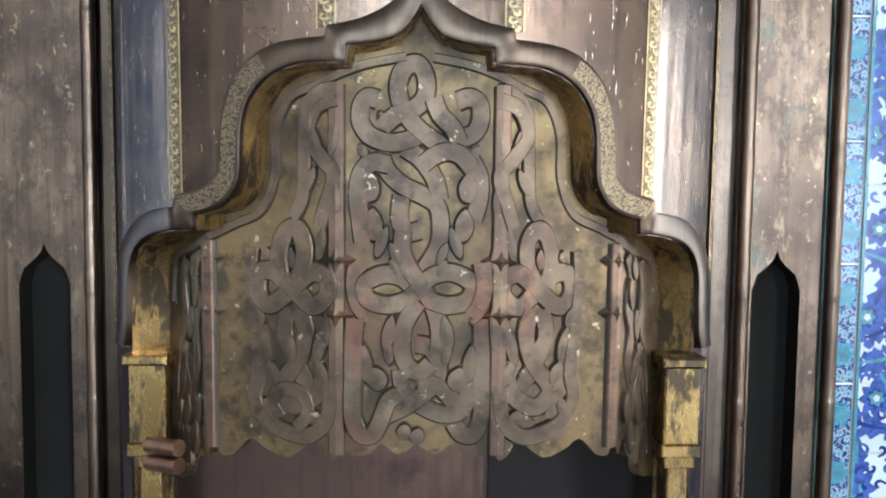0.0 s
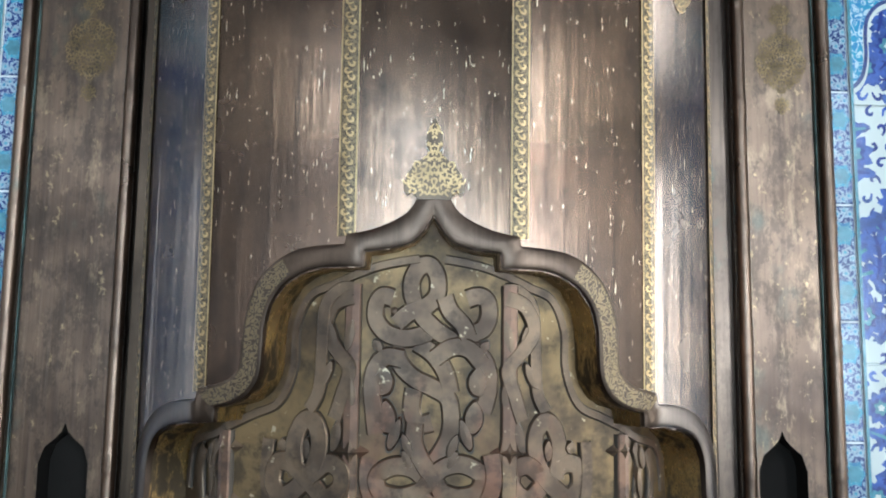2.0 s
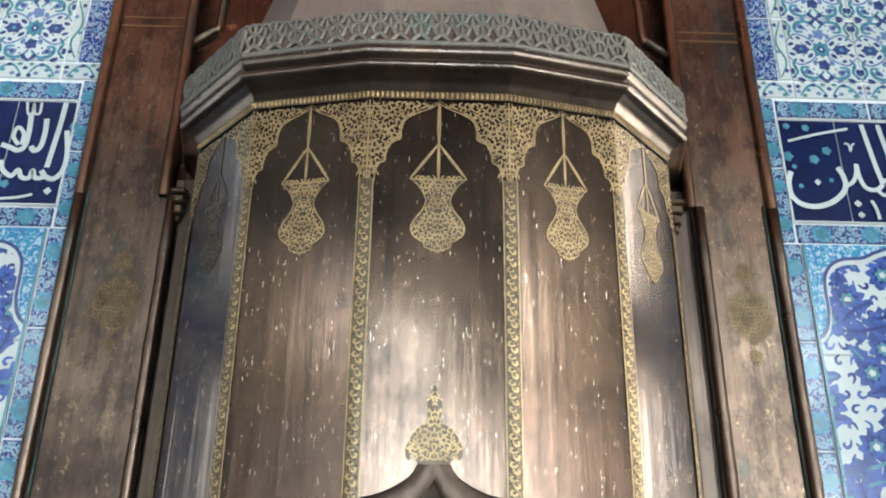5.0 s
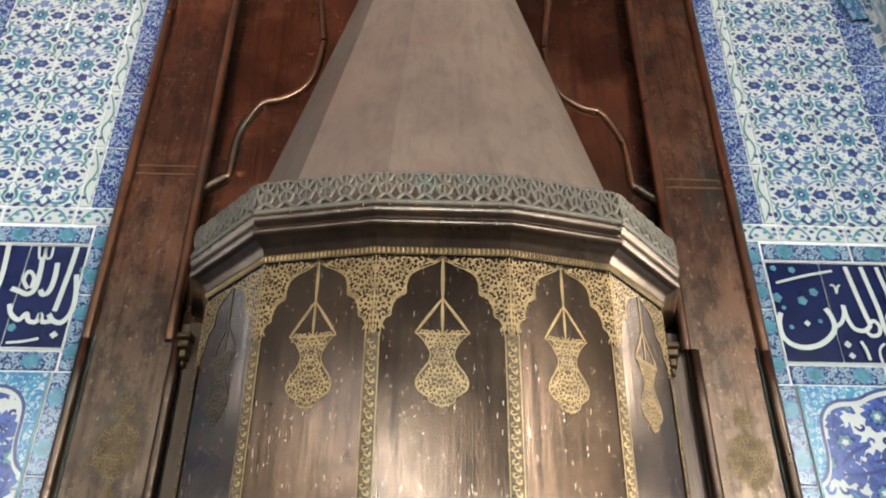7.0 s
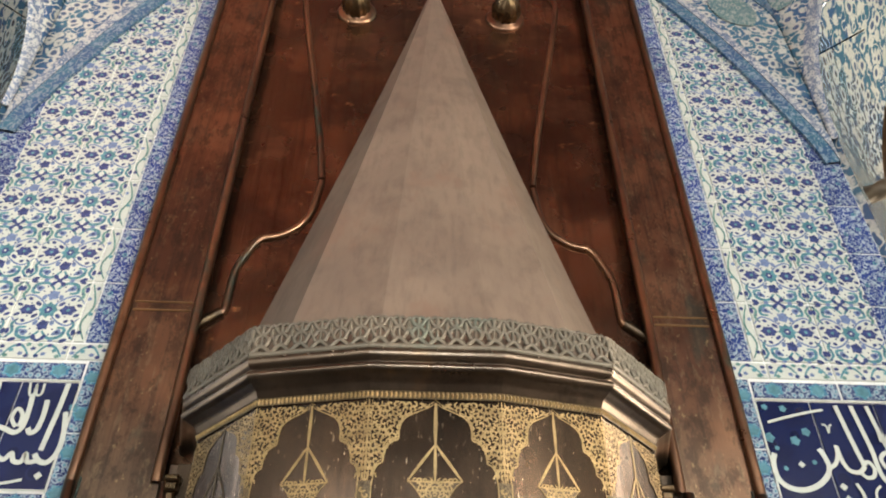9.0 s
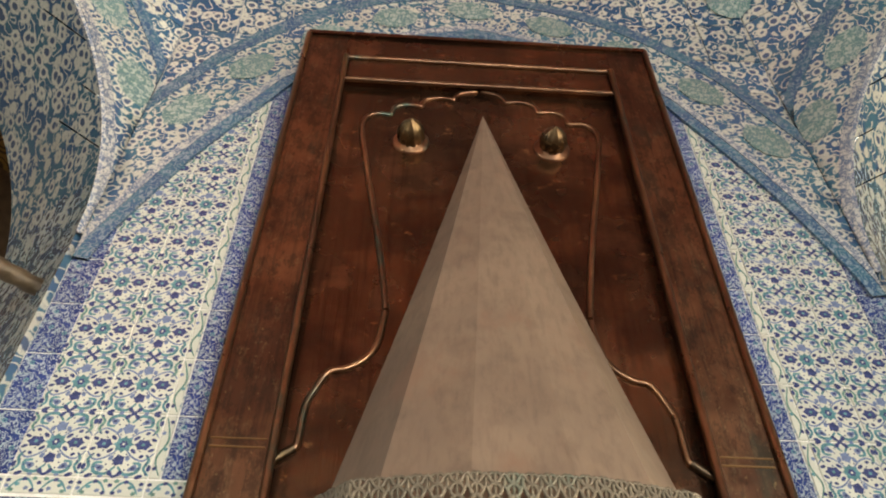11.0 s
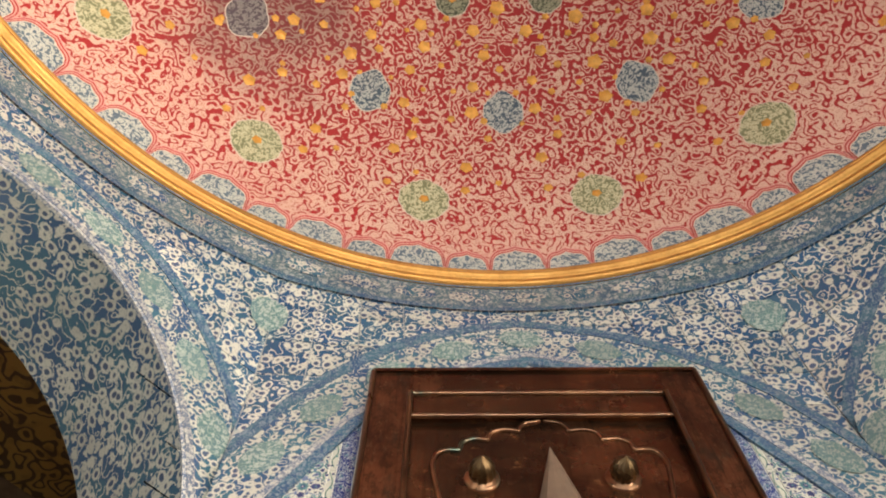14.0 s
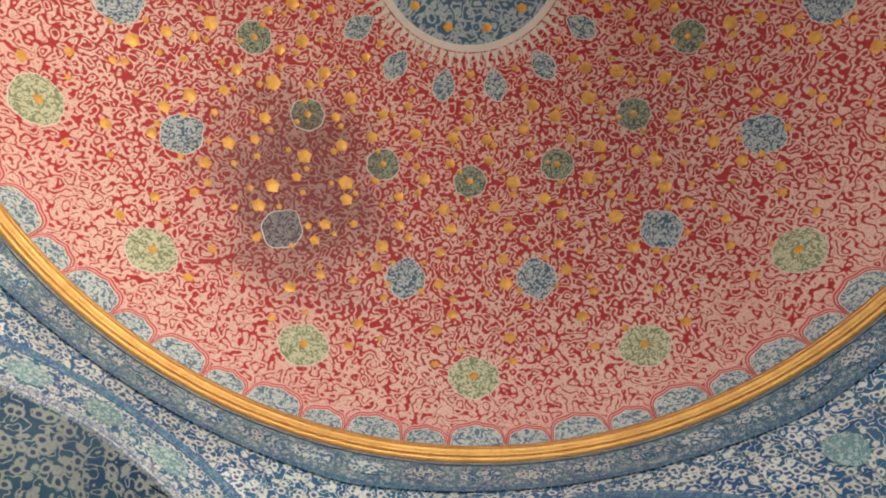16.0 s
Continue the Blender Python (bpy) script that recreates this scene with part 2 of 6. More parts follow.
def leafy(name, ground, white, heart, scale, size=0.42, eye=0.17, wild=0.06, rough=0.16, teal=None):
    """Glazed tile crowded with pale leaves round dark hearts."""
    n = Nodes(name)
    cover, hearts = n.leaves(scale, size, eye, wild, 0)
    cover = n.math("MAXIMUM", cover, n.step(n.worms(scale * 1.25, 4.2), 0.73, 0.83))
    low = n.mix(n.step(n.noise(scale * 0.35, 3, 0.6), 0.4, 0.6), ground, teal or heart)
    hi = n.mix(n.step(n.noise(2.5, 3, 0.6), 0.35, 0.7), white, tuple(c * 0.78 for c in white))
    col = n.mix(cover, low, hi)
    col = n.mix(n.math("MULTIPLY", hearts, 0.9), col, heart)
    fine = n.step(n.worms(scale * 1.9, 4.0), 0.82, 0.92)
    col = n.mix(n.math("MULTIPLY", fine, 0.28), col, ground)
    rnd = n.math("MULTIPLY", n.math("SUBTRACT", n.random(), 0.5), 0.3)
    hsv = n.t.nodes.new("ShaderNodeHueSaturation")
    n.link(n.math("ADD", 1.0, rnd), hsv.inputs["Value"])
    n.link(col, hsv.inputs["Color"])
    n.bump(n.noise(14, 3), 0.0012, 0.3)
    return n.done(hsv.outputs[0], rough, 0.0, 0.5)


def plain(name, col, rough=0.5, m=0.0, var=0.25, scale=8.0):
    n = Nodes(name)
    d = tuple(c * (1 - var) for c in col)
    c = n.mix(n.step(n.noise(scale, 4, 0.6), 0.3, 0.7), d, col)
    n.bump(n.noise(scale * 4, 3), 0.001, 0.3)
    return n.done(c, rough, m)


BRONZE = metal("bronze_sheet", (0.110, 0.068, 0.042), (0.054, 0.034, 0.023), (0.018, 0.013, 0.010), 0.20, 0.55, (0.135, 0.080, 0.050), 0.55)
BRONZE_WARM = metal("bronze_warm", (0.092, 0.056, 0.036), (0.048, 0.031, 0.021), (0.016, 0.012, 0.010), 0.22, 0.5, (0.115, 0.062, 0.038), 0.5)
BRONZE_DARK = metal("bronze_dark", (0.13, 0.094, 0.068), (0.075, 0.055, 0.042), (0.025, 0.02, 0.016), 0.34, 0.6, (0.05, 0.10, 0.085))
BRONZE_PALE = metal("bronze_pale", (0.098, 0.070, 0.047), (0.056, 0.040, 0.028), (0.022, 0.017, 0.013), 0.34, 0.5, (0.20, 0.135, 0.06))
def copper():
    """Red copper sheet, blotched and streaked by handling and smoke."""
    n = Nodes("copper_sheet")
    blot = n.noise(1.7, 5, 0.62, n.scaled((1, 1, 1.3), (3, 1, 2)))
    col = n.mix(n.step(blot, 0.36, 0.62), (0.27, 0.140, 0.082), (0.070, 0.038, 0.027))
    patch = n.voro(2.3, "F1", 1.0, n.scaled((1, 1, 1.6)))
    col = n.mix(n.math("MULTIPLY", n.step(patch, 0.2, 0.55), 0.45), col, (0.16, 0.083, 0.050))
    sheet = n.step(n.noise(1.0, 3, 0.55, n.scaled((3.2, 3.2, 4.6), (8, 2, 3))), 0.50, 0.58)
    col = n.mix(n.math("MULTIPLY", sheet, 0.55), col, (0.062, 0.037, 0.027))
    st = n.noise(1.0, 4, 0.65, n.scaled((45, 45, 1.8)))
    col = n.mix(n.math("MULTIPLY", n.step(st, 0.45, 0.72), 0.5), col, (0.05, 0.026, 0.018))
    fleck = n.step(n.noise(1.0, 5, 0.7, n.scaled((10, 10, 16), (4, 4, 0))), 0.62, 0.7)
    col = n.mix(n.math("MULTIPLY", fleck, 0.6), col, (0.56, 0.32, 0.16))
    n.bump(n.math("ADD", n.math("MULTIPLY", st, 0.4), n.math("MULTIPLY", n.noise(3.5, 3), 1.6)), 0.010, 0.6)
    return n.done(col, n.math("ADD", 0.10, n.math("MULTIPLY", n.noise(6, 4, 0.6), 0.32)), 0.95)


for lacquered in (BRONZE, BRONZE_WARM):
    bsdf = lacquered.node_tree.nodes["Principled BSDF"]
    bsdf.inputs["Coat Weight"].default_value, bsdf.inputs["Coat Roughness"].default_value = 0.22, 0.2
COPPER = copper()
MOULDING = metal("moulding_bronze", (0.19, 0.125, 0.085), (0.10, 0.068, 0.048), (0.035, 0.026, 0.020), 0.30, 0.4, (0.06, 0.085, 0.07))
COPPER_TUBE = metal("copper_tube", (0.33, 0.18, 0.105), (0.17, 0.092, 0.060), (0.09, 0.05, 0.035), 0.3, 0.5, (0.06, 0.14, 0.12))
SPIRE = metal("spire_sheet", (0.215, 0.158, 0.118), (0.165, 0.120, 0.092), (0.105, 0.076, 0.058), 0.50, 0.4, (0.19, 0.120, 0.086), 0.0, 0.3)
VERDIGRIS = metal("verdigris", (0.18, 0.145, 0.105), (0.10, 0.092, 0.072), (0.05, 0.044, 0.036), 0.55, 0.4, (0.085, 0.135, 0.11), 0.0, 0.4)
def carved(name, a, b, c, dirt):
    """Cast bronze with red, gold and blackened patches and rubbed high spots."""
    n = Nodes(name)
    col = n.mix(n.step(n.noise(9, 4, 0.65), 0.38, 0.62), a, b)
    col = n.mix(n.math("MULTIPLY", n.step(n.noise(6, 4, 0.6, n.scaled((1, 1, 0.5), (5, 2, 9))), 0.52, 0.66), 0.8), col, c)
    col = n.mix(n.math("MULTIPLY", n.step(n.noise(22, 5, 0.7), 0.48, 0.66), 0.65), col, dirt)
    sp = n.step(n.noise(60, 3, 0.6), 0.66, 0.72)
    col = n.mix(n.math("MULTIPLY", sp, 0.6), col, (0.42, 0.34, 0.22))
    n.bump(n.noise(45, 4, 0.6), 0.002, 0.5)
    return n.done(col, n.math("ADD", 0.34, n.math("MULTIPLY", n.noise(18, 4), 0.28)), 0.75)


CARVED = carved("carved_bronze", (0.118, 0.078, 0.046), (0.064, 0.043, 0.028), (0.120, 0.055, 0.032), (0.022, 0.016, 0.011))
CARVED_GROUND = carved("carved_ground", (0.145, 0.093, 0.040), (0.060, 0.039, 0.021), (0.088, 0.046, 0.025), (0.020, 0.015, 0.010))
CARVED_RIB = carved("carved_rib", (0.130, 0.074, 0.046), (0.080, 0.048, 0.032), (0.150, 0.100, 0.052), (0.032, 0.021, 0.015))
# dark edging of the carving: cut grooves with their shade put into the colour
GROOVE_SHADE = plain("carving_groove_shade", (0.036, 0.026, 0.016), 0.6, 0.4)


def worn_gilt():
    """Gilding rubbed through to black metal in upright streaks."""
    n = Nodes("worn_gilt")
    wear = n.math("ADD", n.math("MULTIPLY", n.noise(1.0, 5, 0.7, n.scaled((38, 38, 12))), 0.6), n.math("MULTIPLY", n.noise(7, 4, 0.6), 0.4))
    w = n.step(wear, 0.46, 0.56)
    col = n.mix(n.step(n.noise(11, 3), 0.35, 0.65), (0.50, 0.32, 0.11), (0.32, 0.195, 0.07))
    col = n.mix(n.math("MULTIPLY", w, 0.9), col, (0.022, 0.018, 0.015))
    n.bump(wear, 0.002, 0.5)
    return n.done(col, n.math("ADD", 0.26, n.math("MULTIPLY", w, 0.25)), 0.9)


GILT = worn_gilt()
ENGRAVED_FINE = engraved("engraved_strip", (0.135, 0.100, 0.058), (0.060, 0.045, 0.032), 130, 5)
ENGRAVED_BAND = engraved("engraved_band", (0.125, 0.090, 0.050), (0.050, 0.036, 0.026), 120, 5)
ARCH_BRONZE = metal("arch_bronze", (0.066, 0.044, 0.030), (0.040, 0.027, 0.019), (0.016, 0.012, 0.009), 0.30, 0.5, (0.10, 0.062, 0.036))
GILT_FAINT = plain("faint_gilt", (0.21, 0.145, 0.072), 0.45, 0.9, 0.5, 40)
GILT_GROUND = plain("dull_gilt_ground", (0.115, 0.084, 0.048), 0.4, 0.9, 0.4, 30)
GOLD_LINE = plain("gilt_line", (0.36, 0.245, 0.115), 0.42, 0.75, 0.4, 30)
SOOT = plain("sooty_iron", (0.022, 0.017, 0.014), 0.9)
SOOT.node_tree.nodes["Principled BSDF"].inputs["Specular IOR Level"].default_value = 0.15
HEARTH = metal("hearth_plate", (0.10, 0.058, 0.042), (0.07, 0.042, 0.032), (0.025, 0.018, 0.015), 0.5, 0.4)
PATINA = plain("green_patina", (0.085, 0.13, 0.11), 0.7, 0.0, 0.75, 14)
# near-black lining of the shallow slots: deep shade put into the colour
SLOT_SHADE = plain("slot_shade", (0.012, 0.010, 0.008), 0.95)
SLOT_SHADE.node_tree.nodes["Principled BSDF"].inputs["Specular IOR Level"].default_value = 0.1

BOSS_GILT = metal("boss_gilt", (0.22, 0.15, 0.08), (0.14, 0.095, 0.055), (0.04, 0.03, 0.025), 0.28, 0.5)


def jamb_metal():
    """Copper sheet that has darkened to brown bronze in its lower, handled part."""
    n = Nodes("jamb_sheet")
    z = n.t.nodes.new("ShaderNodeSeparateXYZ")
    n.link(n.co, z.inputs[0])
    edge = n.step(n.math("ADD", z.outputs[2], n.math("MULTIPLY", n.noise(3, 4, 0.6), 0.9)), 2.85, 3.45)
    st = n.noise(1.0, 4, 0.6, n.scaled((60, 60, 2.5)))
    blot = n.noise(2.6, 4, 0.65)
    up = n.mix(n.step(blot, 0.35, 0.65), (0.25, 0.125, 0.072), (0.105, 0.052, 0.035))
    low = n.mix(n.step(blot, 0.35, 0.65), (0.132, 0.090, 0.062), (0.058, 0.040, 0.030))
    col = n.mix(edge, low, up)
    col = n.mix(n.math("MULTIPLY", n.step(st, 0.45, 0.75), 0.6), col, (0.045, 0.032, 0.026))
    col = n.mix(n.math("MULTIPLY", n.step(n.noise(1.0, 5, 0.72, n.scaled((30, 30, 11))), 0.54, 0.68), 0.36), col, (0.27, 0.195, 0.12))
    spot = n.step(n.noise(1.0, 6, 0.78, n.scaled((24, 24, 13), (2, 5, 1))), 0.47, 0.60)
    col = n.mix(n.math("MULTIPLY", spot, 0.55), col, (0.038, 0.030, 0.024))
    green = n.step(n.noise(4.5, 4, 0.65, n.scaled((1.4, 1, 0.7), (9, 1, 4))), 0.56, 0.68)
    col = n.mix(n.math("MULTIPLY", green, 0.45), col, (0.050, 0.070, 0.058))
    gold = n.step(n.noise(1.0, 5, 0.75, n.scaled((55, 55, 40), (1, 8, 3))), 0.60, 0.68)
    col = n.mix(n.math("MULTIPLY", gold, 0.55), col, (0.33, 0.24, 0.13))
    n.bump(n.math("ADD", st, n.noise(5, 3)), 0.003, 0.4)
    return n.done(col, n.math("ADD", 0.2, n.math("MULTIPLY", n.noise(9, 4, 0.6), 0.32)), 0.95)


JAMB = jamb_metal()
JOINT = metal("brassy_joint", (0.30, 0.19, 0.09), (0.17, 0.095, 0.055), (0.08, 0.045, 0.03), 0.34, 0.3)
GROUT_DIM = plain("grey_grout", (0.36, 0.40, 0.42), 0.8, 0, 0.35, 15)
GROUT = plain("grout", (0.76, 0.77, 0.75), 0.8, 0, 0.2, 20)
DRUM = leafy("blue_scroll_tile", (0.026, 0.088, 0.195), (0.56, 0.58, 0.54), (0.015, 0.05, 0.14), 17, 0.45, 0.25, 0.035, 0.16, (0.035, 0.11, 0.185))
# scroll tile in darker tones: shade under the arches put into the colour
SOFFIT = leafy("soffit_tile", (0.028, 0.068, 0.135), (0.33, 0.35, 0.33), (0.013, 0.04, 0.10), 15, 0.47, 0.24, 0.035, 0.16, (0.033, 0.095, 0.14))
BAND = leafy("arch_band_tile", (0.035, 0.09, 0.185), (0.46, 0.48, 0.45), (0.016, 0.055, 0.14), 21, 0.46, 0.24, 0.035, 0.16, (0.04, 0.13, 0.19))
FRIEZE = leafy("frieze_tile", (0.055, 0.12, 0.185), (0.31, 0.37, 0.39), (0.04, 0.10, 0.16), 24, 0.36, 0.14, 0.05, 0.16, (0.085, 0.16, 0.20))
BAND_BLUE = leafy("blue_edging_tile", (0.034, 0.09, 0.18), (0.17, 0.25, 0.32), (0.025, 0.065, 0.15), 34, 0.32, 0.12, 0.05, 0.16, (0.04, 0.125, 0.19))
EDGE_GREY = leafy("pale_edging_tile", (0.17, 0.21, 0.28), (0.46, 0.48, 0.48), (0.10, 0.15, 0.24), 45, 0.42, 0.16)
HEX = leafy("turquoise_medallion", (0.10, 0.19, 0.215), (0.32, 0.40, 0.39), (0.06, 0.13, 0.18), 38, 0.40, 0.14, 0.04, 0.16, (0.10, 0.20, 0.21))
SAZ_BLUE = plain("saz_blue", (0.060, 0.110, 0.36), 0.15, 0, 0.55, 45)
SAZ_DARK = plain("saz_dark", (0.025, 0.040, 0.20), 0.15, 0, 0.4, 40)
SPANDREL_TILE = leafy("turquoise_spandrel_tile", (0.05, 0.235, 0.34), (0.42, 0.53, 0.57), (0.05, 0.17, 0.32), 55, 0.28, 0.1)
WHITE_GLAZE = plain("white_glaze", (0.56, 0.59, 0.54), 0.15, 0, 0.16, 5)
NAVY = glaze("navy_glaze", (0.0055, 0.0092, 0.046), (0.0078, 0.0135, 0.062), (0.005, 0.0085, 0.042), 10, 2, 0.4, 0.8, 12, 0.2)
INK = plain("cobalt_ink", (0.055, 0.075, 0.20), 0.15, 0, 0.4, 60)
TEAL = plain("turquoise_ink", (0.10, 0.26, 0.31), 0.15, 0, 0.4, 60)
GREEN = plain("green_ink", (0.13, 0.27, 0.25), 0.15, 0, 0.4, 60)
GREY_BLUE = plain("greyblue_ink", (0.16, 0.22, 0.38), 0.15, 0, 0.3, 60)
MARBLE = plain("grey_marble", (0.42, 0.42, 0.40), 0.35, 0, 0.3, 3)
PLASTER = plain("lime_plaster", (0.36, 0.335, 0.30), 0.8, 0, 0.1, 2)
GILT_CEILING = engraved("gilt_ceiling", (0.40, 0.24, 0.07), (0.10, 0.06, 0.03), 9, 5, 0.5, 0.35, 0.5, 0.2)
WOOD = plain("walnut", (0.16, 0.10, 0.06), 0.45, 0, 0.4, 12)
ROPE_WOOD = plain("gilt_carved_wood", (0.10, 0.072, 0.045), 0.5, 0.2, 0.5, 20)
FLOOR = plain("dark_unseen_floor", (0.042, 0.026, 0.021), 0.5, 0, 0.3, 2)
GOLD_RING = metal("gilded_moulding", (0.66, 0.36, 0.12), (0.56, 0.29, 0.095), (0.36, 0.18, 0.06), 0.5, 0.35)
GLASS = plain("window_glass", (0.9, 0.9, 0.9), 0.05)
GLASS.node_tree.nodes["Principled BSDF"].inputs["Transmission Weight"].default_value = 1.0


def painted(name, ground, vine, scale, size=0.42, eye=0.14, second=None, fade=False):
    """Painted plaster: pale leaves and stems with fine inner lines."""
    n = Nodes(name)
    long = n.scaled((1, 1, 0.72))
    cover, hearts = n.leaves(scale * 1.15, size, eye, 0.05, 0)
    v = n.worms(scale, 4.6, long)
    if fade:
        # pale leaf cover grows towards the rim, painting in the brighter light there
        xyz = n.t.nodes.new("ShaderNodeSeparateXYZ")
        n.link(n.co, xyz.inputs[0])
        low = n.math("SUBTRACT", 1.0, n.step(xyz.outputs[2], 6.3, 8.0))
        v = n.math("SUBTRACT", n.math("ADD", v, n.math("MULTIPLY", low, 0.32)), 0.02)
    scroll = n.step(v, 0.55, 0.66)
    cover = n.math("MAXIMUM", cover, scroll)
    col = n.mix(cover, ground, vine)
    col = n.mix(n.math("MULTIPLY", hearts, 0.7), col, second or ground)
    fine = n.step(n.worms(scale * 1.6, 4.0), 0.80, 0.92)
    col = n.mix(n.math("MULTIPLY", fine, 0.6), col, ground)
    tone = n.noise(0.9, 3, 0.6)
    col = n.mix(n.math("MULTIPLY", n.step(tone, 0.35, 0.7), 0.18), col, ground)
    # dark ragged patch on one flank of the dome: shade put into the colour
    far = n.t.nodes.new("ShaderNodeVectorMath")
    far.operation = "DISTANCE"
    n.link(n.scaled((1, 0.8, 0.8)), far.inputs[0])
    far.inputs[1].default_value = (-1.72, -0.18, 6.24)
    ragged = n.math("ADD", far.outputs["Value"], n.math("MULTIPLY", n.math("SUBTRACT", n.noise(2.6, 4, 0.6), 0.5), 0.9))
    shade_patch = n.math("SUBTRACT", 1.0, n.step(ragged, 0.30, 0.98))
    col = n.mix(n.math("MULTIPLY", shade_patch, 0.62), col, (0.085, 0.028, 0.030))
    n.bump(n.noise(25, 3), 0.001, 0.3)
    return n.done(col, 0.65)


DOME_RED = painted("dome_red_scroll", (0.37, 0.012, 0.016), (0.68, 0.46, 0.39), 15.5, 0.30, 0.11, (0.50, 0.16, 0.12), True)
DOME_SAGE = painted("dome_sage_scroll", (0.19, 0.21, 0.12), (0.55, 0.54, 0.37), 24, 0.42, 0.14, (0.12, 0.2, 0.14))
DOME_OLIVE = painted("dome_olive_scroll", (0.06, 0.075, 0.05), (0.32, 0.33, 0.24), 28)
DOME_BLUE = painted("dome_blue_scroll", (0.055, 0.095, 0.14), (0.46, 0.50, 0.50), 24)
DOME_PALE = painted("dome_pale_scroll", (0.09, 0.15, 0.21), (0.52, 0.56, 0.53), 24, 0.44, 0.16, (0.16, 0.24, 0.30))
DOME_CORE = painted("dome_core_scroll", (0.04, 0.10, 0.16), (0.36, 0.42, 0.44), 12)
DOME_LINE = plain("dome_pale_line", (0.66, 0.58, 0.52), 0.6, 0, 0.1)
DOME_PINK = plain("dome_pink_line", (0.68, 0.36, 0.33), 0.6, 0, 0.1)
DOME_CRIMSON = plain("dome_crimson_line", (0.45, 0.04, 0.04), 0.6, 0, 0.1)
DOME_GOLD = plain("dome_gold_boss", (0.74, 0.36, 0.075), 0.45, 0.3, 0.3, 20)

# ---------- the octagonal room ----------
def side_pt(k, s, z, deep=0.0):
    """A point on side k: s along it to the right seen from inside, deep metres behind its face."""
    a = radians(45 * k)
    return Vector((CX + math.sin(a) * (INR + deep) + math.cos(a) * s, CY + math.cos(a) * (INR + deep) - math.sin(a) * s, z))


def ease(t):
    t = min(max(t, 0.0), 1.0)
    return t * t * (3 - 2 * t)


def drum_pt(k, s, z, off=0.0):
    """A point on the wall that turns from octagon to circle between the arches and the ring."""
    phi = math.atan2(s, INR) + radians(45 * k)
    d = Vector((math.sin(phi), math.cos(phi), 0))
    o = side_pt(k, s, z)
    r = Vector((DX, DY, z)) + d * (RING_R + 0.03)
    p = o.lerp(r, ease((z - 4.95) / (6.1 - 4.95)))
    return p - d * off


LUNETTE = [(0, 5.32), (0.30, 5.22), (0.55, 5.08), (0.83, 4.84), (0.93, 4.69), (1.15, 4.30), (1.34, 3.85), (1.38, 3.70)]


def arch_z(k, s):
    if k == 0:
        return lerp(LUNETTE, abs(s))
    q = 1 - (s / AHALF) ** 2
    return SPRING + RISE * math.sqrt(q) + 0.05 * (1 - abs(s) / AHALF) if q > 0 else SPRING + 0.25


def arch_curve(k, n=40):
    """Points (s, z) of the arch edge from one spring to the other."""
    if k == 0:
        right = smooth([(x, z) for x, z in LUNETTE], 5)
        left = [Vector((-p[0], p[1])) for p in right[::-1]]
        return left[:-1] + right
    out = []
    for j in range(n + 1):
        t = math.pi * (1 - j / n)
        s = AHALF * math.cos(t)
        out.append(Vector((s, SPRING + RISE * math.sin(t) + 0.05 * (1 - abs(s) / AHALF))))
    return out


# unseen floor, darkened so that less light bounces up to the dome
floor = Geo()
floor.face([(-9, -9, 0), (9, -9, 0), (9, 6, 0), (-9, 6, 0)])
tagged(part("floor", floor, FLOOR), "plain floor out of view, kept dark to limit bounced light", "floor", kind="structure")

# fireplace wall: a thick slab
wall = Geo()
wall.box((-HALF - 0.02, WALL_Y, 0), (HALF + 0.02, WALL_Y + 0.35, 6.2))
wall_north = tagged(part("wall_north", wall, GROUT), "tiled wall round the tall copper fireplace", "wall", kind="structure")

# drum over the arches
backing = Geo()
for k in range(8):
    cols = [HALF * math.sin(math.pi * (j / 24 - 0.5)) for j in range(25)]
    feet = [min(6.0, max(arch_z(k, s), 3.7) + (0.0 if k == 0 else 0.03 + 0.12 * (abs(s) / HALF) ** 4)) for s in cols]
    rows = [[drum_pt(k, s, z0 + (6.12 - z0) * i / 12, -0.001) for s, z0 in zip(cols, feet)] for i in range(13)]
    backing.grid(rows, 0, True)
drum = tagged(part("wall_drum", backing, GROUT_DIM), "tiled pendentives between the arches and the gilded ring", "wall", kind="structure")

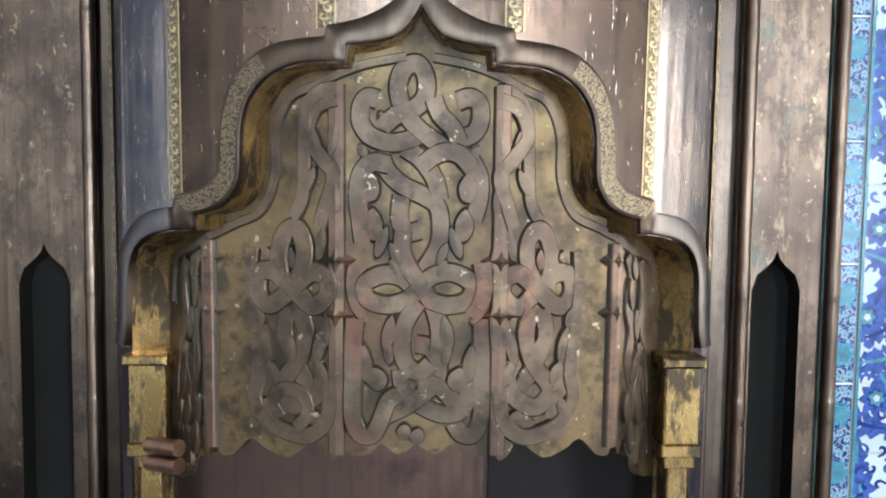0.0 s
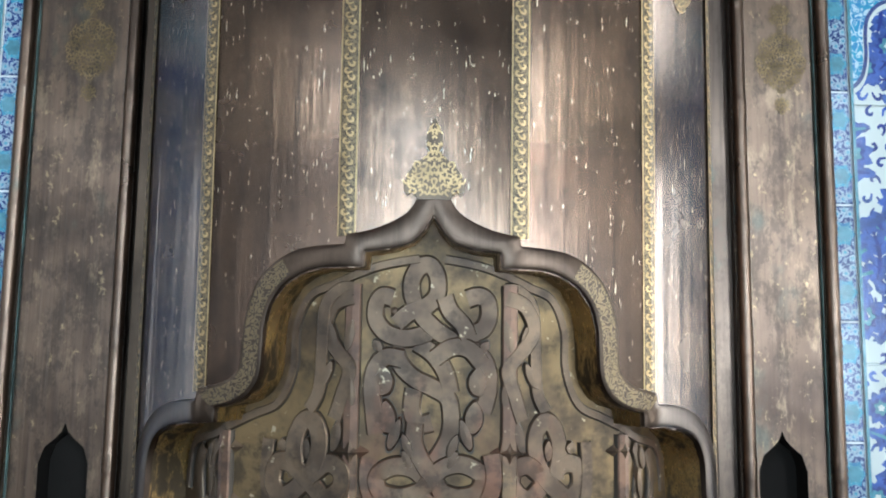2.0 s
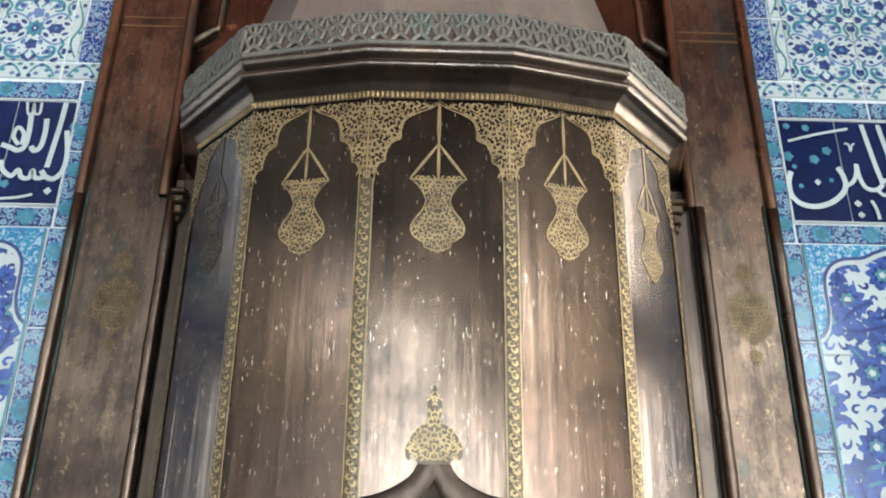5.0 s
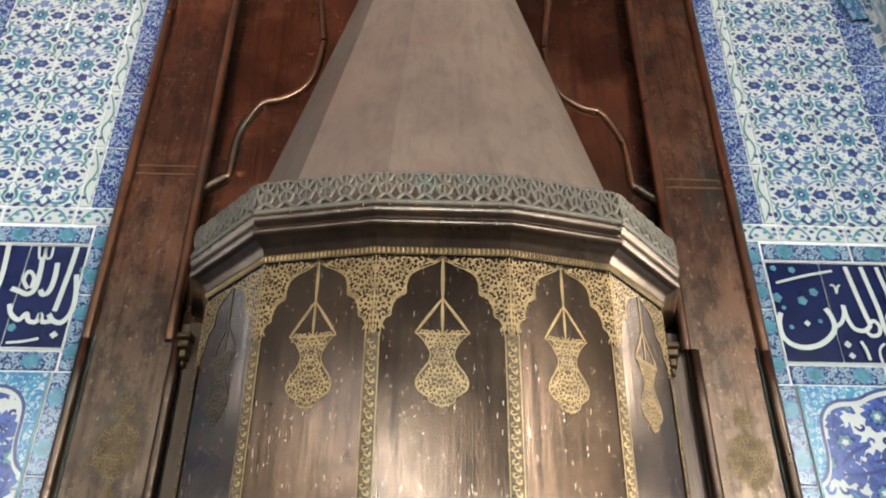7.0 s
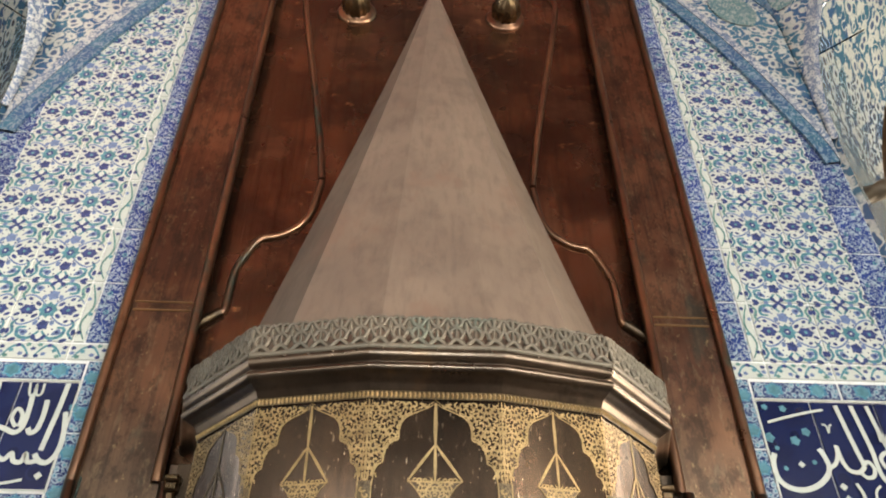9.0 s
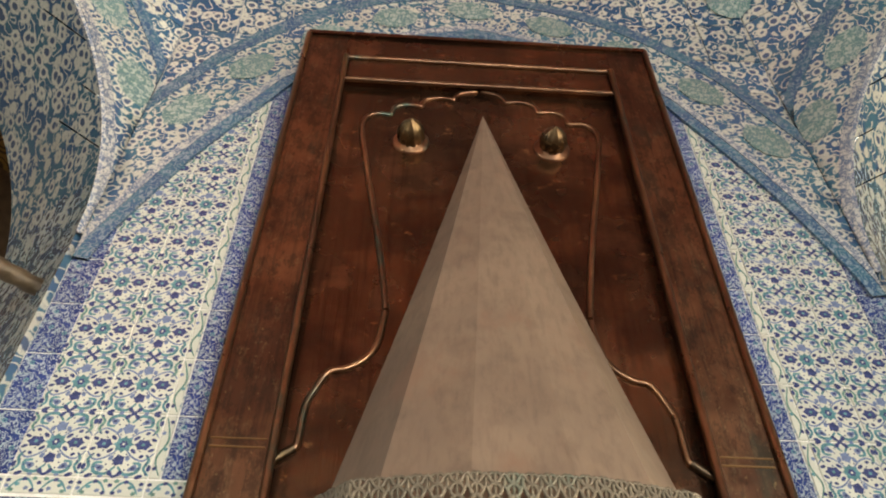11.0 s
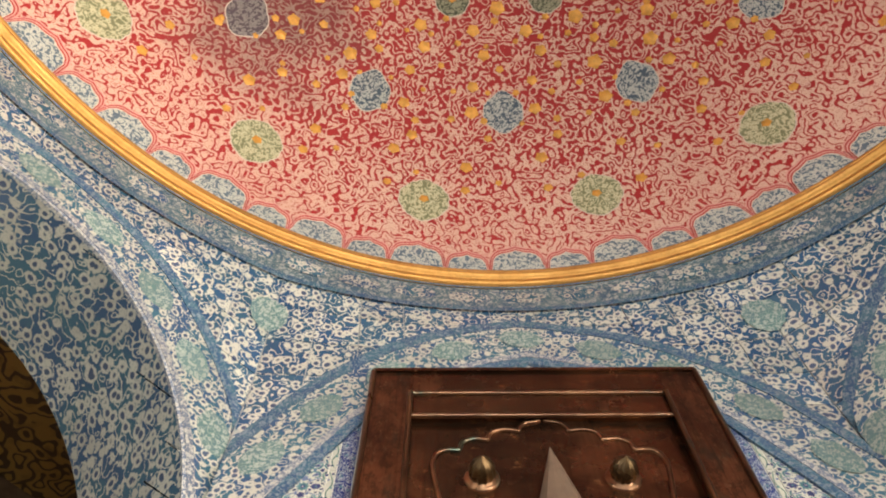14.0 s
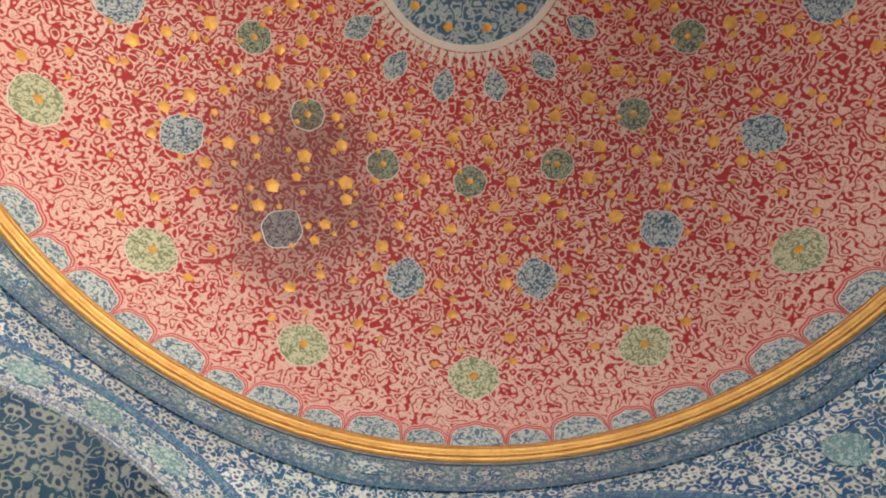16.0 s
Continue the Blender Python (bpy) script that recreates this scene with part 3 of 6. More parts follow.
# arched recesses on the other seven sides
for k in range(1, 8):
    edge = [Vector((-AHALF, 0)), Vector((-AHALF, 1.2)), Vector((-AHALF, 2.4))] + arch_curve(k) + [Vector((AHALF, 2.4)), Vector((AHALF, 1.2)), Vector((AHALF, 0))]
    g = Geo()
    up = [p for p in edge if p[1] >= 2.39]
    rows = [[side_pt(k, p[0], p[1], DEPTH * j / 4 - 0.0) for p in up] for j in range(5)]
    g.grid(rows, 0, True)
    for lo in (edge[:3], edge[-3:]):
        g.grid([[side_pt(k, p[0], p[1], DEPTH * j / 4) for p in lo] for j in range(5)], 1, True)
    # rounded arris and the pier beside the opening
    for sg in (-1, 1):
        g.grid([[side_pt(k, sg * s, z) for s in (AHALF, HALF)] for z in (0, 4.1)], 0, False)
    bay = Geo()
    # front wall of the room behind the arch
    outer = []
    for p in edge:
        outer.append(Vector((1.62 * (1 if p[0] > 0 else -1), p[1])) if p[1] < SPRING else Vector((p[0] * 1.62 / AHALF, 5.9)))
    bay.grid([[side_pt(k, p[0], p[1], DEPTH) for p in edge], [side_pt(k, p[0], p[1], DEPTH + 0.002) for p in outer]], 0, False)
    back = DEPTH + 1.5
    for sg in (-1, 1):
        bay.grid([[side_pt(k, sg * 1.62, z, d) for d in (DEPTH, back + 0.3)] for z in (0, 5.9)], 0, False)
    # back wall with its window openings: (left, right, bottom, top)
    holes = [(-0.85, 0.85, 0.7, 2.7)] + ([(-0.1, 0.62, 3.15, 3.95)] if k == 4 else [(-0.55, 0.55, 3.3, 4.5)])
    xs = sorted({-1.62, 1.62, *[h[0] for h in holes], *[h[1] for h in holes]})
    zs = sorted({0, 5.9, *[h[2] for h in holes], *[h[3] for h in holes]})
    for xa, xb in zip(xs, xs[1:]):
        for za, zb in zip(zs, zs[1:]):
            if not any(h[0] <= xa and xb <= h[1] and h[2] <= za and zb <= h[3] for h in holes):
                # dark wood added here to dim what the hood reflects
                bay.face([side_pt(k, xa, za, back), side_pt(k, xb, za, back), side_pt(k, xb, zb, back), side_pt(k, xa, zb, back)], 1)
    for x0, x1, z0, z1 in holes:
        ring0 = [(x0, z0), (x1, z0), (x1, z1), (x0, z1), (x0, z0)]
        bay.grid([[side_pt(k, x, z, back) for x, z in ring0], [side_pt(k, x, z, back + 0.3) for x, z in ring0]], 0, False)
    tagged(part("wall_bay_%d" % k, bay, [PLASTER, WOOD]), "plain plastered window bay behind the tiled arch", "wall", kind="structure")
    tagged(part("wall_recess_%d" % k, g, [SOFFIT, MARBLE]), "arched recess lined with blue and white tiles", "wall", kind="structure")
    c = Geo()
    c.face([side_pt(k, -1.62, 5.86, DEPTH - 0.0), side_pt(k, 1.62, 5.86, DEPTH), side_pt(k, 1.62, 5.86, back + 0.3), side_pt(k, -1.62, 5.86, back + 0.3)])
    tagged(part("ceiling_recess_%d" % k, c, GILT_CEILING), "dim gilded ceiling of the arched recess", "ceiling", kind="structure")
    for i, (x0, x1, z0, z1) in enumerate(holes):
        w = Geo()
        for j in range(4):
            x = x0 + (x1 - x0) * j / 3
            w.tube([side_pt(k, x, z0, back + 0.15), side_pt(k, x, z1, back + 0.15)], 0.02, 6)
        for j in range(4):
            z = z0 + (z1 - z0) * j / 3
            w.tube([side_pt(k, x0, z, back + 0.15), side_pt(k, x1, z, back + 0.15)], 0.02, 6)
        tagged(part("window_%d" % (2 * k - 1 + i), w, WOOD), "dark wooden window bars in a deep opening", "window", kind="structure")
        area = (x1 - x0) * (z1 - z0)
        lamp = new("window_light", bpy.data.lights.new("window_light", "AREA"))
        lamp.data.shape, lamp.data.size, lamp.data.size_y = "RECTANGLE", x1 - x0, z1 - z0
        lamp.data.spread = radians(165 if k == 1 else 115)
        lamp.data.energy = WINDOW_POWER[k] * area / 3.4 * (UPPER_SHARE[k] if i else 1.0)
        lamp.data.color = WINDOW_TONE.get(k, (0.93, 0.97, 1.0))
        lamp.matrix_world = look(side_pt(k, (x0 + x1) / 2, (z0 + z1) / 2, back + 0.1), side_pt(k, (x0 + x1) / 2, (z0 + z1) / 2, 0))

# carved wooden tie beams across the two arches beside the fireplace
for k in (1, 7):
    g = Geo()
    n, rows = 300, []
    for j in range(n + 1):
        s = -AHALF + 2 * AHALF * j / n
        rows.append([side_pt(k, s, 3.63, 0.12) + Vector((0, 0, 1)) * (0.027 * (1 + 0.22 * abs(math.sin(1.5 * (t + 30 * s)))) * math.sin(t))
                     + (side_pt(k, 0, 0, 1) - side_pt(k, 0, 0, 0)) * (0.027 * (1 + 0.22 * abs(math.sin(1.5 * (t + 30 * s)))) * math.cos(t))
                     for t in (2 * math.pi * i / 18 for i in range(18))])
    g.grid(rows, 0, True, True)
    beam = thing("tie_beam", "twisted gilt-brown wooden tie beam across the tiled arch", "beam", "tie beams under the arches")
    part("shaft", g, ROPE_WOOD, beam)

# gilded ring under the dome
g = Geo()
prof = [(0.04, -0.05), (-0.005, -0.045), (-0.02, -0.03), (-0.02, -0.012), (-0.008, -0.006), (-0.03, 0.002), (-0.05, 0.016), (-0.05, 0.034), (-0.03, 0.044), (-0.022, 0.05), (-0.04, 0.056), (-0.045, 0.072), (-0.03, 0.084), (0.02, 0.09)]
N = 160
g.grid([[(DX + (RING_R + a) * math.sin(2 * math.pi * j / N), DY + (RING_R + a) * math.cos(2 * math.pi * j / N), RING_Z + b) for j in range(N)] for a, b in prof], 0, True, True)
tagged(part("trim_ring", g, GOLD_RING), "gilded ring moulding at the foot of the painted dome", "moulding", kind="structure")

# the painted dome, one mesh
DR, DH, DZ = RING_R - 0.02, 2.33, RING_Z + 0.06


def dome_pt(r, ang, off=0.0):
    """A point of the dome r metres from its axis, ang degrees clockwise from the fireplace, off metres inside."""
    z = DH * math.sqrt(max(1 - (r / DR) ** 2, 0))
    nrm = Vector((r / DR ** 2, 0, z / DH ** 2)).normalized()
    q = Vector((r, 0, z)) - nrm * off
    a = radians(ang)
    return Vector((DX + q.x * math.sin(a), DY + q.x * math.cos(a), DZ + q.z))


def dome_local(r0, a0, x, y, off):
    """x metres to the side and y metres downwards (along the meridian) of the place (r0, a0)."""
    z0 = DH * math.sqrt(1 - (r0 / DR) ** 2)
    slope = DH / DR ** 2 * r0 / math.sqrt(1 - (r0 / DR) ** 2)
    r = min(r0 + y / math.hypot(1, slope), DR * 0.999)
    return dome_pt(r, a0 + math.degrees(x / r0), off)


DOME_MATS = [DOME_RED, DOME_SAGE, DOME_OLIVE, DOME_BLUE, DOME_PALE, DOME_CORE, DOME_LINE, DOME_PINK, DOME_CRIMSON, DOME_GOLD]
g = Geo()
g.grid([[dome_pt(DR * math.sin(math.pi / 2 * i / 40), 360 * j / 128) for j in range(128)] for i in range(40, -1, -1)], 0, True, True)


def lobed(r0, a0, size, m, lobes=8, tip=0.0, off=0.006, sy=1.0):
    """A lobed medallion with a pale outline."""
    rim, rim2 = [], []
    for j in range(32):
        t = 2 * math.pi * j / 32
        q = size * (1 + 0.06 * abs(math.cos(lobes * t / 2)) + tip * max(0, -math.cos(t)) ** 12 + tip * 0.6 * max(0, math.cos(t)) ** 12)
        rim.append(dome_local(r0, a0, q * math.sin(t), q * sy * math.cos(t), off + 0.002))
        rim2.append(dome_local(r0, a0, (q + 0.007) * math.sin(t), (q + 0.007) * sy * math.cos(t), off))
    g.fan(dome_local(r0, a0, 0, 0, off + 0.003), rim, m)
    g.fan(dome_local(r0, a0, 0, 0, off), rim2, 6)


def boss(r0, a0, size, m=9, lift=0.006):
    rim = [dome_local(r0, a0, size * (1 + 0.12 * math.cos(5 * t)) * math.sin(t), size * (1 + 0.12 * math.cos(5 * t)) * math.cos(t), lift) for t in (2 * math.pi * j / 10 for j in range(10))]
    g.fan(dome_local(r0, a0, 0, 0, lift + 0.014), rim, m, True)


P0, P1, PER = -9.6, 1.6, 22.5
for j in range(16):
    lobed(3.055 / 3.23 * DR, P0 + PER * j, 0.17, 1, 10, 0.12)
    boss(3.055 / 3.23 * DR, P0 + PER * j, 0.034, 9, 0.013)
    lobed(2.565 / 3.23 * DR, P1 + PER * j, 0.145, 3, 6, 0.25)
    lobed(1.83 / 3.23 * DR, P0 + PER * j, 0.125, 2, 8, 0.05)
    boss(1.83 / 3.23 * DR, P0 + PER * j, 0.028, 9, 0.013)
    lobed(1.09 / 3.23 * DR, P1 + PER * j, 0.085, 3, 4, 0.3, 0.006, 1.25)
rng = random.Random(4)
for r, n, ph, s in ((3.02, 32, P0, 0.030), (2.86, 32, P1, 0.034), (2.72, 32, P0 + 3, 0.03), (2.55, 32, P0, 0.038), (2.38, 32, P1, 0.04), (2.2, 32, P0 + 2, 0.036), (2.05, 32, P0, 0.042),
                    (1.86, 16, P1, 0.045), (1.68, 32, P0, 0.034), (1.5, 32, P1, 0.04), (1.34, 16, P0, 0.036), (1.2, 16, P0, 0.03), (1.0, 16, P0, 0.024), (2.94, 32, P0 + 4, 0.02), (2.64, 64, P1, 0.022), (2.46, 64, P0, 0.02), (2.3, 32, P1 + 5, 0.024), (2.12, 64, P1, 0.02), (1.95, 32, P1 + 5, 0.022), (1.76, 32, P0 + 3, 0.022), (1.59, 32, P1 + 2, 0.02), (1.42, 32, P0 + 2, 0.02)):
    for j in range(n):
        a = ph + 360 / n * j + (0 if n == 16 else 360 / n / 2) + rng.uniform(-0.5, 0.5)
        boss((r + rng.uniform(-0.03, 0.03)) / 3.23 * DR, a, s * rng.uniform(1.0, 1.45))
# cartouches along the ring
for j in range(64):
    a, big = P0 + 5.625 * j, j % 2 == 0
    w, h = (0.168, 0.245) if big else (0.126, 0.185)
    for grow, m, off in ((0.048, 7, 0.003), (0.038, 8, 0.005), (0.028, 7, 0.007), (0.018, 8, 0.009), (0.008, 6, 0.011), (0.0, 4, 0.013)):
        rows = []
        for q in range(7):
            row = []
            for i in range(17):
                t = -1 + 2 * i / 16
                y = (h + 1.6 * grow) * (1 - abs(t) ** 5) ** 0.5 + (0.03 * (1 - abs(t) * 3) if abs(t) < 0.33 else 0)
                z = 0.004 + y * q / 6
                rr = DR * math.sqrt(max(1 - (z / DH) ** 2, 0))
                row.append(dome_pt(rr, a + math.degrees((w + grow * 0.6) * t / DR), off))
            rows.append(row)
        g.grid(rows, m, False)
# crown of the dome
for r0, r1, m, off in ((0, 0.74, 5, 0.008), (0.74, 0.80, 6, 0.012)):
    g.grid([[dome_pt((r0 + (r1 - r0) * i / 6) * DR / 3.23, 360 * j / 96, off) for j in range(96)] for i in range(7)], m, True, True)
for j in range(72):
    a, da = 5 * j, 2.3
    for r0, r1, w in ((0.81, 0.90, da), (0.93, 0.86, da * 0.55)):
        f = DR / 3.23
        g.face([dome_pt(r0 * f, a - w, 0.006), dome_pt(r0 * f, a + w, 0.006), dome_pt(r1 * f, a, 0.006)], 6)
for j in range(12):
    boss(0.62 * DR / 3.23, 30 * j + 4, 0.04, 9, 0.012), boss(0.35 * DR / 3.23, 30 * j + 14, 0.034, 9, 0.012)
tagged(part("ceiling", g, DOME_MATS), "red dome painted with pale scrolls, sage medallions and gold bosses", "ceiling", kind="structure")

# ---------- bands round the arches ----------
def offset_curve(pts, d):
    out = []
    for j, p in enumerate(pts):
        t = (pts[min(j + 1, len(pts) - 1)] - pts[max(j - 1, 0)]).normalized()
        out.append(p + Vector((-t[1], t[0])) * d)
    return out


def band(k, d0, d1, mat, off, name):
    c = arch_curve(k)
    rows = []
    for d in (d0, (d0 + d1) / 2, d1):
        rows.append([drum_pt(k, max(-HALF, min(HALF, p[0])), p[1], off) for p in offset_curve(c, d)])
    g = Geo()
    g.grid(rows, 0, True)
    for r in (rows[0], rows[-1]):
        g.grid([r, [q + (q - Vector((CX, CY, q.z))).normalized() * off for q in r]], 0, False)
    return part(name, g, mat, drum)


for k in (7, 0, 1, 2, 6):
    band(k, -0.055 if k == 0 else 0.0, 0.0 if k == 0 else 0.018, BAND_BLUE if k == 0 else EDGE_GREY, 0.022, "edging")
    band(k, 0.0 if k == 0 else 0.018, 0.035 if k == 0 else 0.055, EDGE_GREY, 0.026, "edging")
    band(k, 0.035 if k == 0 else 0.055, 0.30, BAND, 0.018, "band")
    band(k, 0.30, 0.365, BAND_BLUE, 0.024, "edging")
    c = offset_curve(arch_curve(k), 0.17)
    run = 0.0
    step = 0.40
    total = sum((b - a).length for a, b in zip(c, c[1:]))
    count = int(total / step)
    marks = [total / 2 + (i - count // 2) * step for i in range(count + 1)]
    for a, b in zip(c, c[1:]):
        seg = (b - a).length
        for mk in marks:
            if run <= mk < run + seg:
                p = a.lerp(b, (mk - run) / seg)
                if abs(p[0]) > HALF - 0.06 or p[1] < 4.3:
                    continue
                t = (b - a).normalized()
                nn = Vector((-t[1], t[0]))
                rim = []
                for i in range(12):
                    w = 2 * math.pi * i / 12
                    q = p + t * (0.125 * math.cos(w) * (1 - 0.1 * (i % 2))) + nn * (0.085 * math.sin(w))
                    rim.append(drum_pt(k, max(-HALF, min(HALF, q[0])), q[1], 0.024))
                h = Geo()
                h.fan(drum_pt(k, p[0], p[1], 0.026), rim)
                part("medallion", h, HEX, drum)
        run += seg

# round medallions and the frieze under the ring
for k, s, z in ((7, HALF - 0.03, 5.53), (0, HALF - 0.03, 5.53), (1, HALF, 5.53), (6, HALF, 5.53)):
    h = Geo()
    rim = []
    for i in range(24):
        w = 2 * math.pi * i / 24
        q = 0.10 * (1 + 0.08 * (i % 2))
        phi = math.atan2(s, INR) + radians(45 * k) + q * math.cos(w) / 3.4
        kk = round(math.degrees(phi) / 45)
        rim.append(drum_pt(kk, INR * math.tan(phi - radians(45 * kk)), z + q * math.sin(w), 0.016))
    h.fan(sum(rim, Vector()) / 24, rim)
    part("medallion", h, HEX, drum)
for name, z0, z1, mat, off in (("edging", 5.80, 5.84, BAND_BLUE, 0.020), ("frieze", 5.84, 6.08, FRIEZE, 0.014), ("edging", 6.08, 6.12, BAND_BLUE, 0.020)):
    h = Geo()
    rows = []
    for z in (z0, z1):
        row = []
        for j in range(192):
            phi = 360 * j / 192
            kk = round(phi / 45)
            row.append(drum_pt(kk, INR * math.tan(radians(phi - 45 * kk)), z, off))
        rows.append(row)
    h.grid(rows, 0, True, True)
    part(name, h, mat, drum)

# leafy cartouches set along the frieze
for j in range(64):
    phi0 = 360 / 64 * (j + 0.3)
    rim = []
    for i in range(16):
        w = 2 * math.pi * i / 16
        phi = phi0 + math.degrees((0.125 * math.copysign(abs(math.cos(w)) ** 0.7, math.cos(w))) / RING_R)
        kk = round(phi / 45)
        rim.append(drum_pt(kk, INR * math.tan(radians(phi - 45 * kk)), 5.965 + 0.062 * math.sin(w), 0.017))
    h = Geo()
    h.fan(sum(rim, Vector()) / 16, rim)
    part("cartouche", h, BAND, drum)

# ---------- copper surround ----------
surround = thing("fireplace_surround", "tall red copper fireplace surround with dark bronze pilasters", "fireplace")
FY = WALL_Y - 0.05
FW, TOP = 0.79, 5.155


def pilaster(sg):
    """Flat upright of the frame with a pointed slot low down."""
    lower = Geo()
    x0, x1 = 0.600, 0.782
    zs, cx, w = 1.577, 0.672 + 0.008 * sg, 0.046
    slot = [(cx - w, 0.4), (cx - w, zs - 0.075), (cx - w + 0.010, zs - 0.045), (cx - 0.016, zs - 0.028), (cx - 0.006, zs - 0.016), (cx, zs),
            (cx + 0.006, zs - 0.016), (cx + 0.016, zs - 0.028), (cx + w - 0.010, zs - 0.045), (cx + w, zs - 0.075), (cx + w, 0.4)]
    P = lambda x, z, y: (sg * x, y, z)
    # plate left and right of the slot, above and below it
    lower.face([P(x0, 0.4, FY), P(cx - w, 0.4, FY), P(cx - w, zs - 0.075, FY), P(x0, zs - 0.075, FY)])
    lower.face([P(cx + w, 0.4, FY), P(x1, 0.4, FY), P(x1, zs - 0.075, FY), P(cx + w, zs - 0.075, FY)])
    top = slot[1:-1]
    lower.face([P(x0, zs - 0.075, FY), P(cx - w, zs - 0.075, FY), P(cx - w, zs + 0.02, FY), P(x0, zs + 0.02, FY)])
    lower.face([P(cx + w, zs - 0.075, FY), P(x1, zs - 0.075, FY), P(x1, zs + 0.02, FY), P(cx + w, zs + 0.02, FY)])
    for a, b in zip(top, top[1:]):
        lower.face([P(a[0], a[1], FY), P(b[0], b[1], FY), P(b[0], zs + 0.02, FY), P(a[0], zs + 0.02, FY)])
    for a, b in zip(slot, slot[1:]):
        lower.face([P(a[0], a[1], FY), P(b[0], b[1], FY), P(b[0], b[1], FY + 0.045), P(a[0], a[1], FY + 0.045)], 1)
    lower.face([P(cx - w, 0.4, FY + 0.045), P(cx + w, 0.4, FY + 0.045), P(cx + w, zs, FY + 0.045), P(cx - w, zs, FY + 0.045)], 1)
    lower.box((min(sg * x0, sg * x1), FY, 0.0), (max(sg * x0, sg * x1), WALL_Y + 0.06, 0.4))
    lower.face([P(x0, zs + 0.02, FY), P(x1, zs + 0.02, FY), P(x1, TOP, FY), P(x0, TOP, FY)])
    lower.face([P(x1, 0, FY), P(x1, TOP, FY), P(x1, TOP, WALL_Y - 0.002), P(x1, 0, WALL_Y - 0.002)])
    lower.face([P(x0, 0, FY), P(x0, TOP, FY), P(x0, TOP, WALL_Y - 0.002), P(x0, 0, WALL_Y - 0.002)])
    part("pilaster", lower, [JAMB, SLOT_SHADE], surround, "tarnished copper pilaster with a pointed slot")
    # round mouldings with chased collars
    for x, r in ((0.784, 0.0125), (0.597, 0.0125)):
        t = Geo()
        hi = TOP - 0.012 if x > 0.7 else 4.965
        prof = [(r, 0.0)]
        for z in (1.25, 1.48, 1.71, 1.94, 2.17, 2.40):
            prof += [(r, z)] + [(r + (0.0016 if q % 2 else 0.0), z + 0.007 * (q + 1)) for q in range(7)] + [(r, z + 0.056)]
        low = x if x > 0.7 else 0.595 + 0.019 * sg
        t.lathe((sg * low, FY - 0.006, 0), (0, 0, 1), prof + [(r, 2.55), (0.0, 2.552)], 14)
        t.lathe((sg * x, FY - 0.006, 0), (0, 0, 1), [(r, 2.55), (r, hi), (0.0, hi + 0.001)], 12, 1)
        part("round_moulding", t, [MOULDING, COPPER_TUBE], surround)
    seam = Geo()
    seam.box((min(sg * 0.7640, sg * 0.7662), FY - 0.006, 1.1), (max(sg * 0.7640, sg * 0.7662), FY + 0.002, 2.56), 0, 0.001)
    part("verdigris_seam", seam, PATINA, surround, "green stained seam")
    if sg < 0:
        fl = Geo()
        fl.box((-0.600, FY, 0.0), (-0.578, WALL_Y - 0.003, 2.55))
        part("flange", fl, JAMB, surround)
    # green-stained groove beside the inner moulding
    gr = Geo()
    gr.box((min(sg * 0.5605, sg * (0.5795 + 0.0195 * (sg > 0))), FY + 0.014, 0), (max(sg * 0.5605, sg * (0.5795 + 0.0195 * (sg > 0))), WALL_Y - 0.003, 2.6))
    part("groove", gr, BRONZE_DARK, surround)
    jb = Geo()
    jb.box((min(sg * 0.46, sg * 0.560), FY + 0.006, 0), (max(sg * 0.46, sg * 0.560), WALL_Y - 0.003, 2.6), 0, 0.003)
    part("inner_jamb", jb, BRONZE_PALE, surround)
    # lattice rosette chased on the pilaster
    ro = Geo()
    put = lambda x, z: (sg * 0.682 + 0.020 + x, FY - 0.0022, z)
    for cz, a, b in ((2.300, 0.050, 0.066), (2.394, 0.020, 0.026), (2.210, 0.015, 0.018)):
        inside = lambda x, z: (abs(x) / a) ** 1.5 + (abs(z - cz) / b) ** 1.5 < 1
        arabesque(ro, inside, a, cz - b, cz + b, 0.0085 if a > 0.03 else 0.007, put)
    part("rosette", ro, GILT_FAINT, surround, "faint gilt lattice rosette")
    # soldered joint between the sheets and the small bracket under the cornice
    jt = Geo()
    for z0, z1 in ((3.010, 3.016), (3.036, 3.041)):
        jt.box((min(sg * 0.616, sg * 0.766), FY - 0.0012, z0), (max(sg * 0.616, sg * 0.766), FY + 0.002, z1), 0, 0.001)
    part("soldered_joint", jt, JOINT, surround, "bright brassy soldered joint")
    co = Geo()
    for a, z0, z1 in ((0.003, 2.548, 2.562), (0.0, 2.528, 2.548), (-0.004, 2.505, 2.528), (-0.008, 2.488, 2.505)):
        co.box((min(sg * (0.544 - a), sg * (0.572 + a)), FY - 0.022 - 2 * a, z0), (max(sg * (0.544 - a), sg * (0.572 + a)), FY + 0.02, z1), 0, 0.004)
    part("corbel", co, BOSS_GILT, surround, "small dull gilt corbel")


for sg in (-1, 1):
    pilaster(sg)
# head and back panel
h = Geo()
h.box((-0.60, FY, 4.985), (0.60, WALL_Y - 0.002, TOP))
h.box((-0.786, FY - 0.014, TOP - 0.02), (0.786, FY, TOP + 0.004))
part("head", h, COPPER, surround, "red copper head board")
h = Geo()
h.box((-0.598, FY + 0.043, 2.45), (0.598, WALL_Y - 0.001, 4.985))
part("back_panel", h, COPPER, surround, "patchy red copper back panel")
for z, r in ((4.972, 0.013), (4.80, 0.012)):
    t = Geo()
    t.tube([(-0.595, FY + 0.008, z), (0.595, FY + 0.008, z)], r, 8)
    part("round_moulding", t, COPPER_TUBE, surround)
h = Geo()
h.box((-0.592, FY + 0.012, 4.80), (0.592, FY + 0.042, 4.97))
part("upper_panel", h, COPPER, surround)
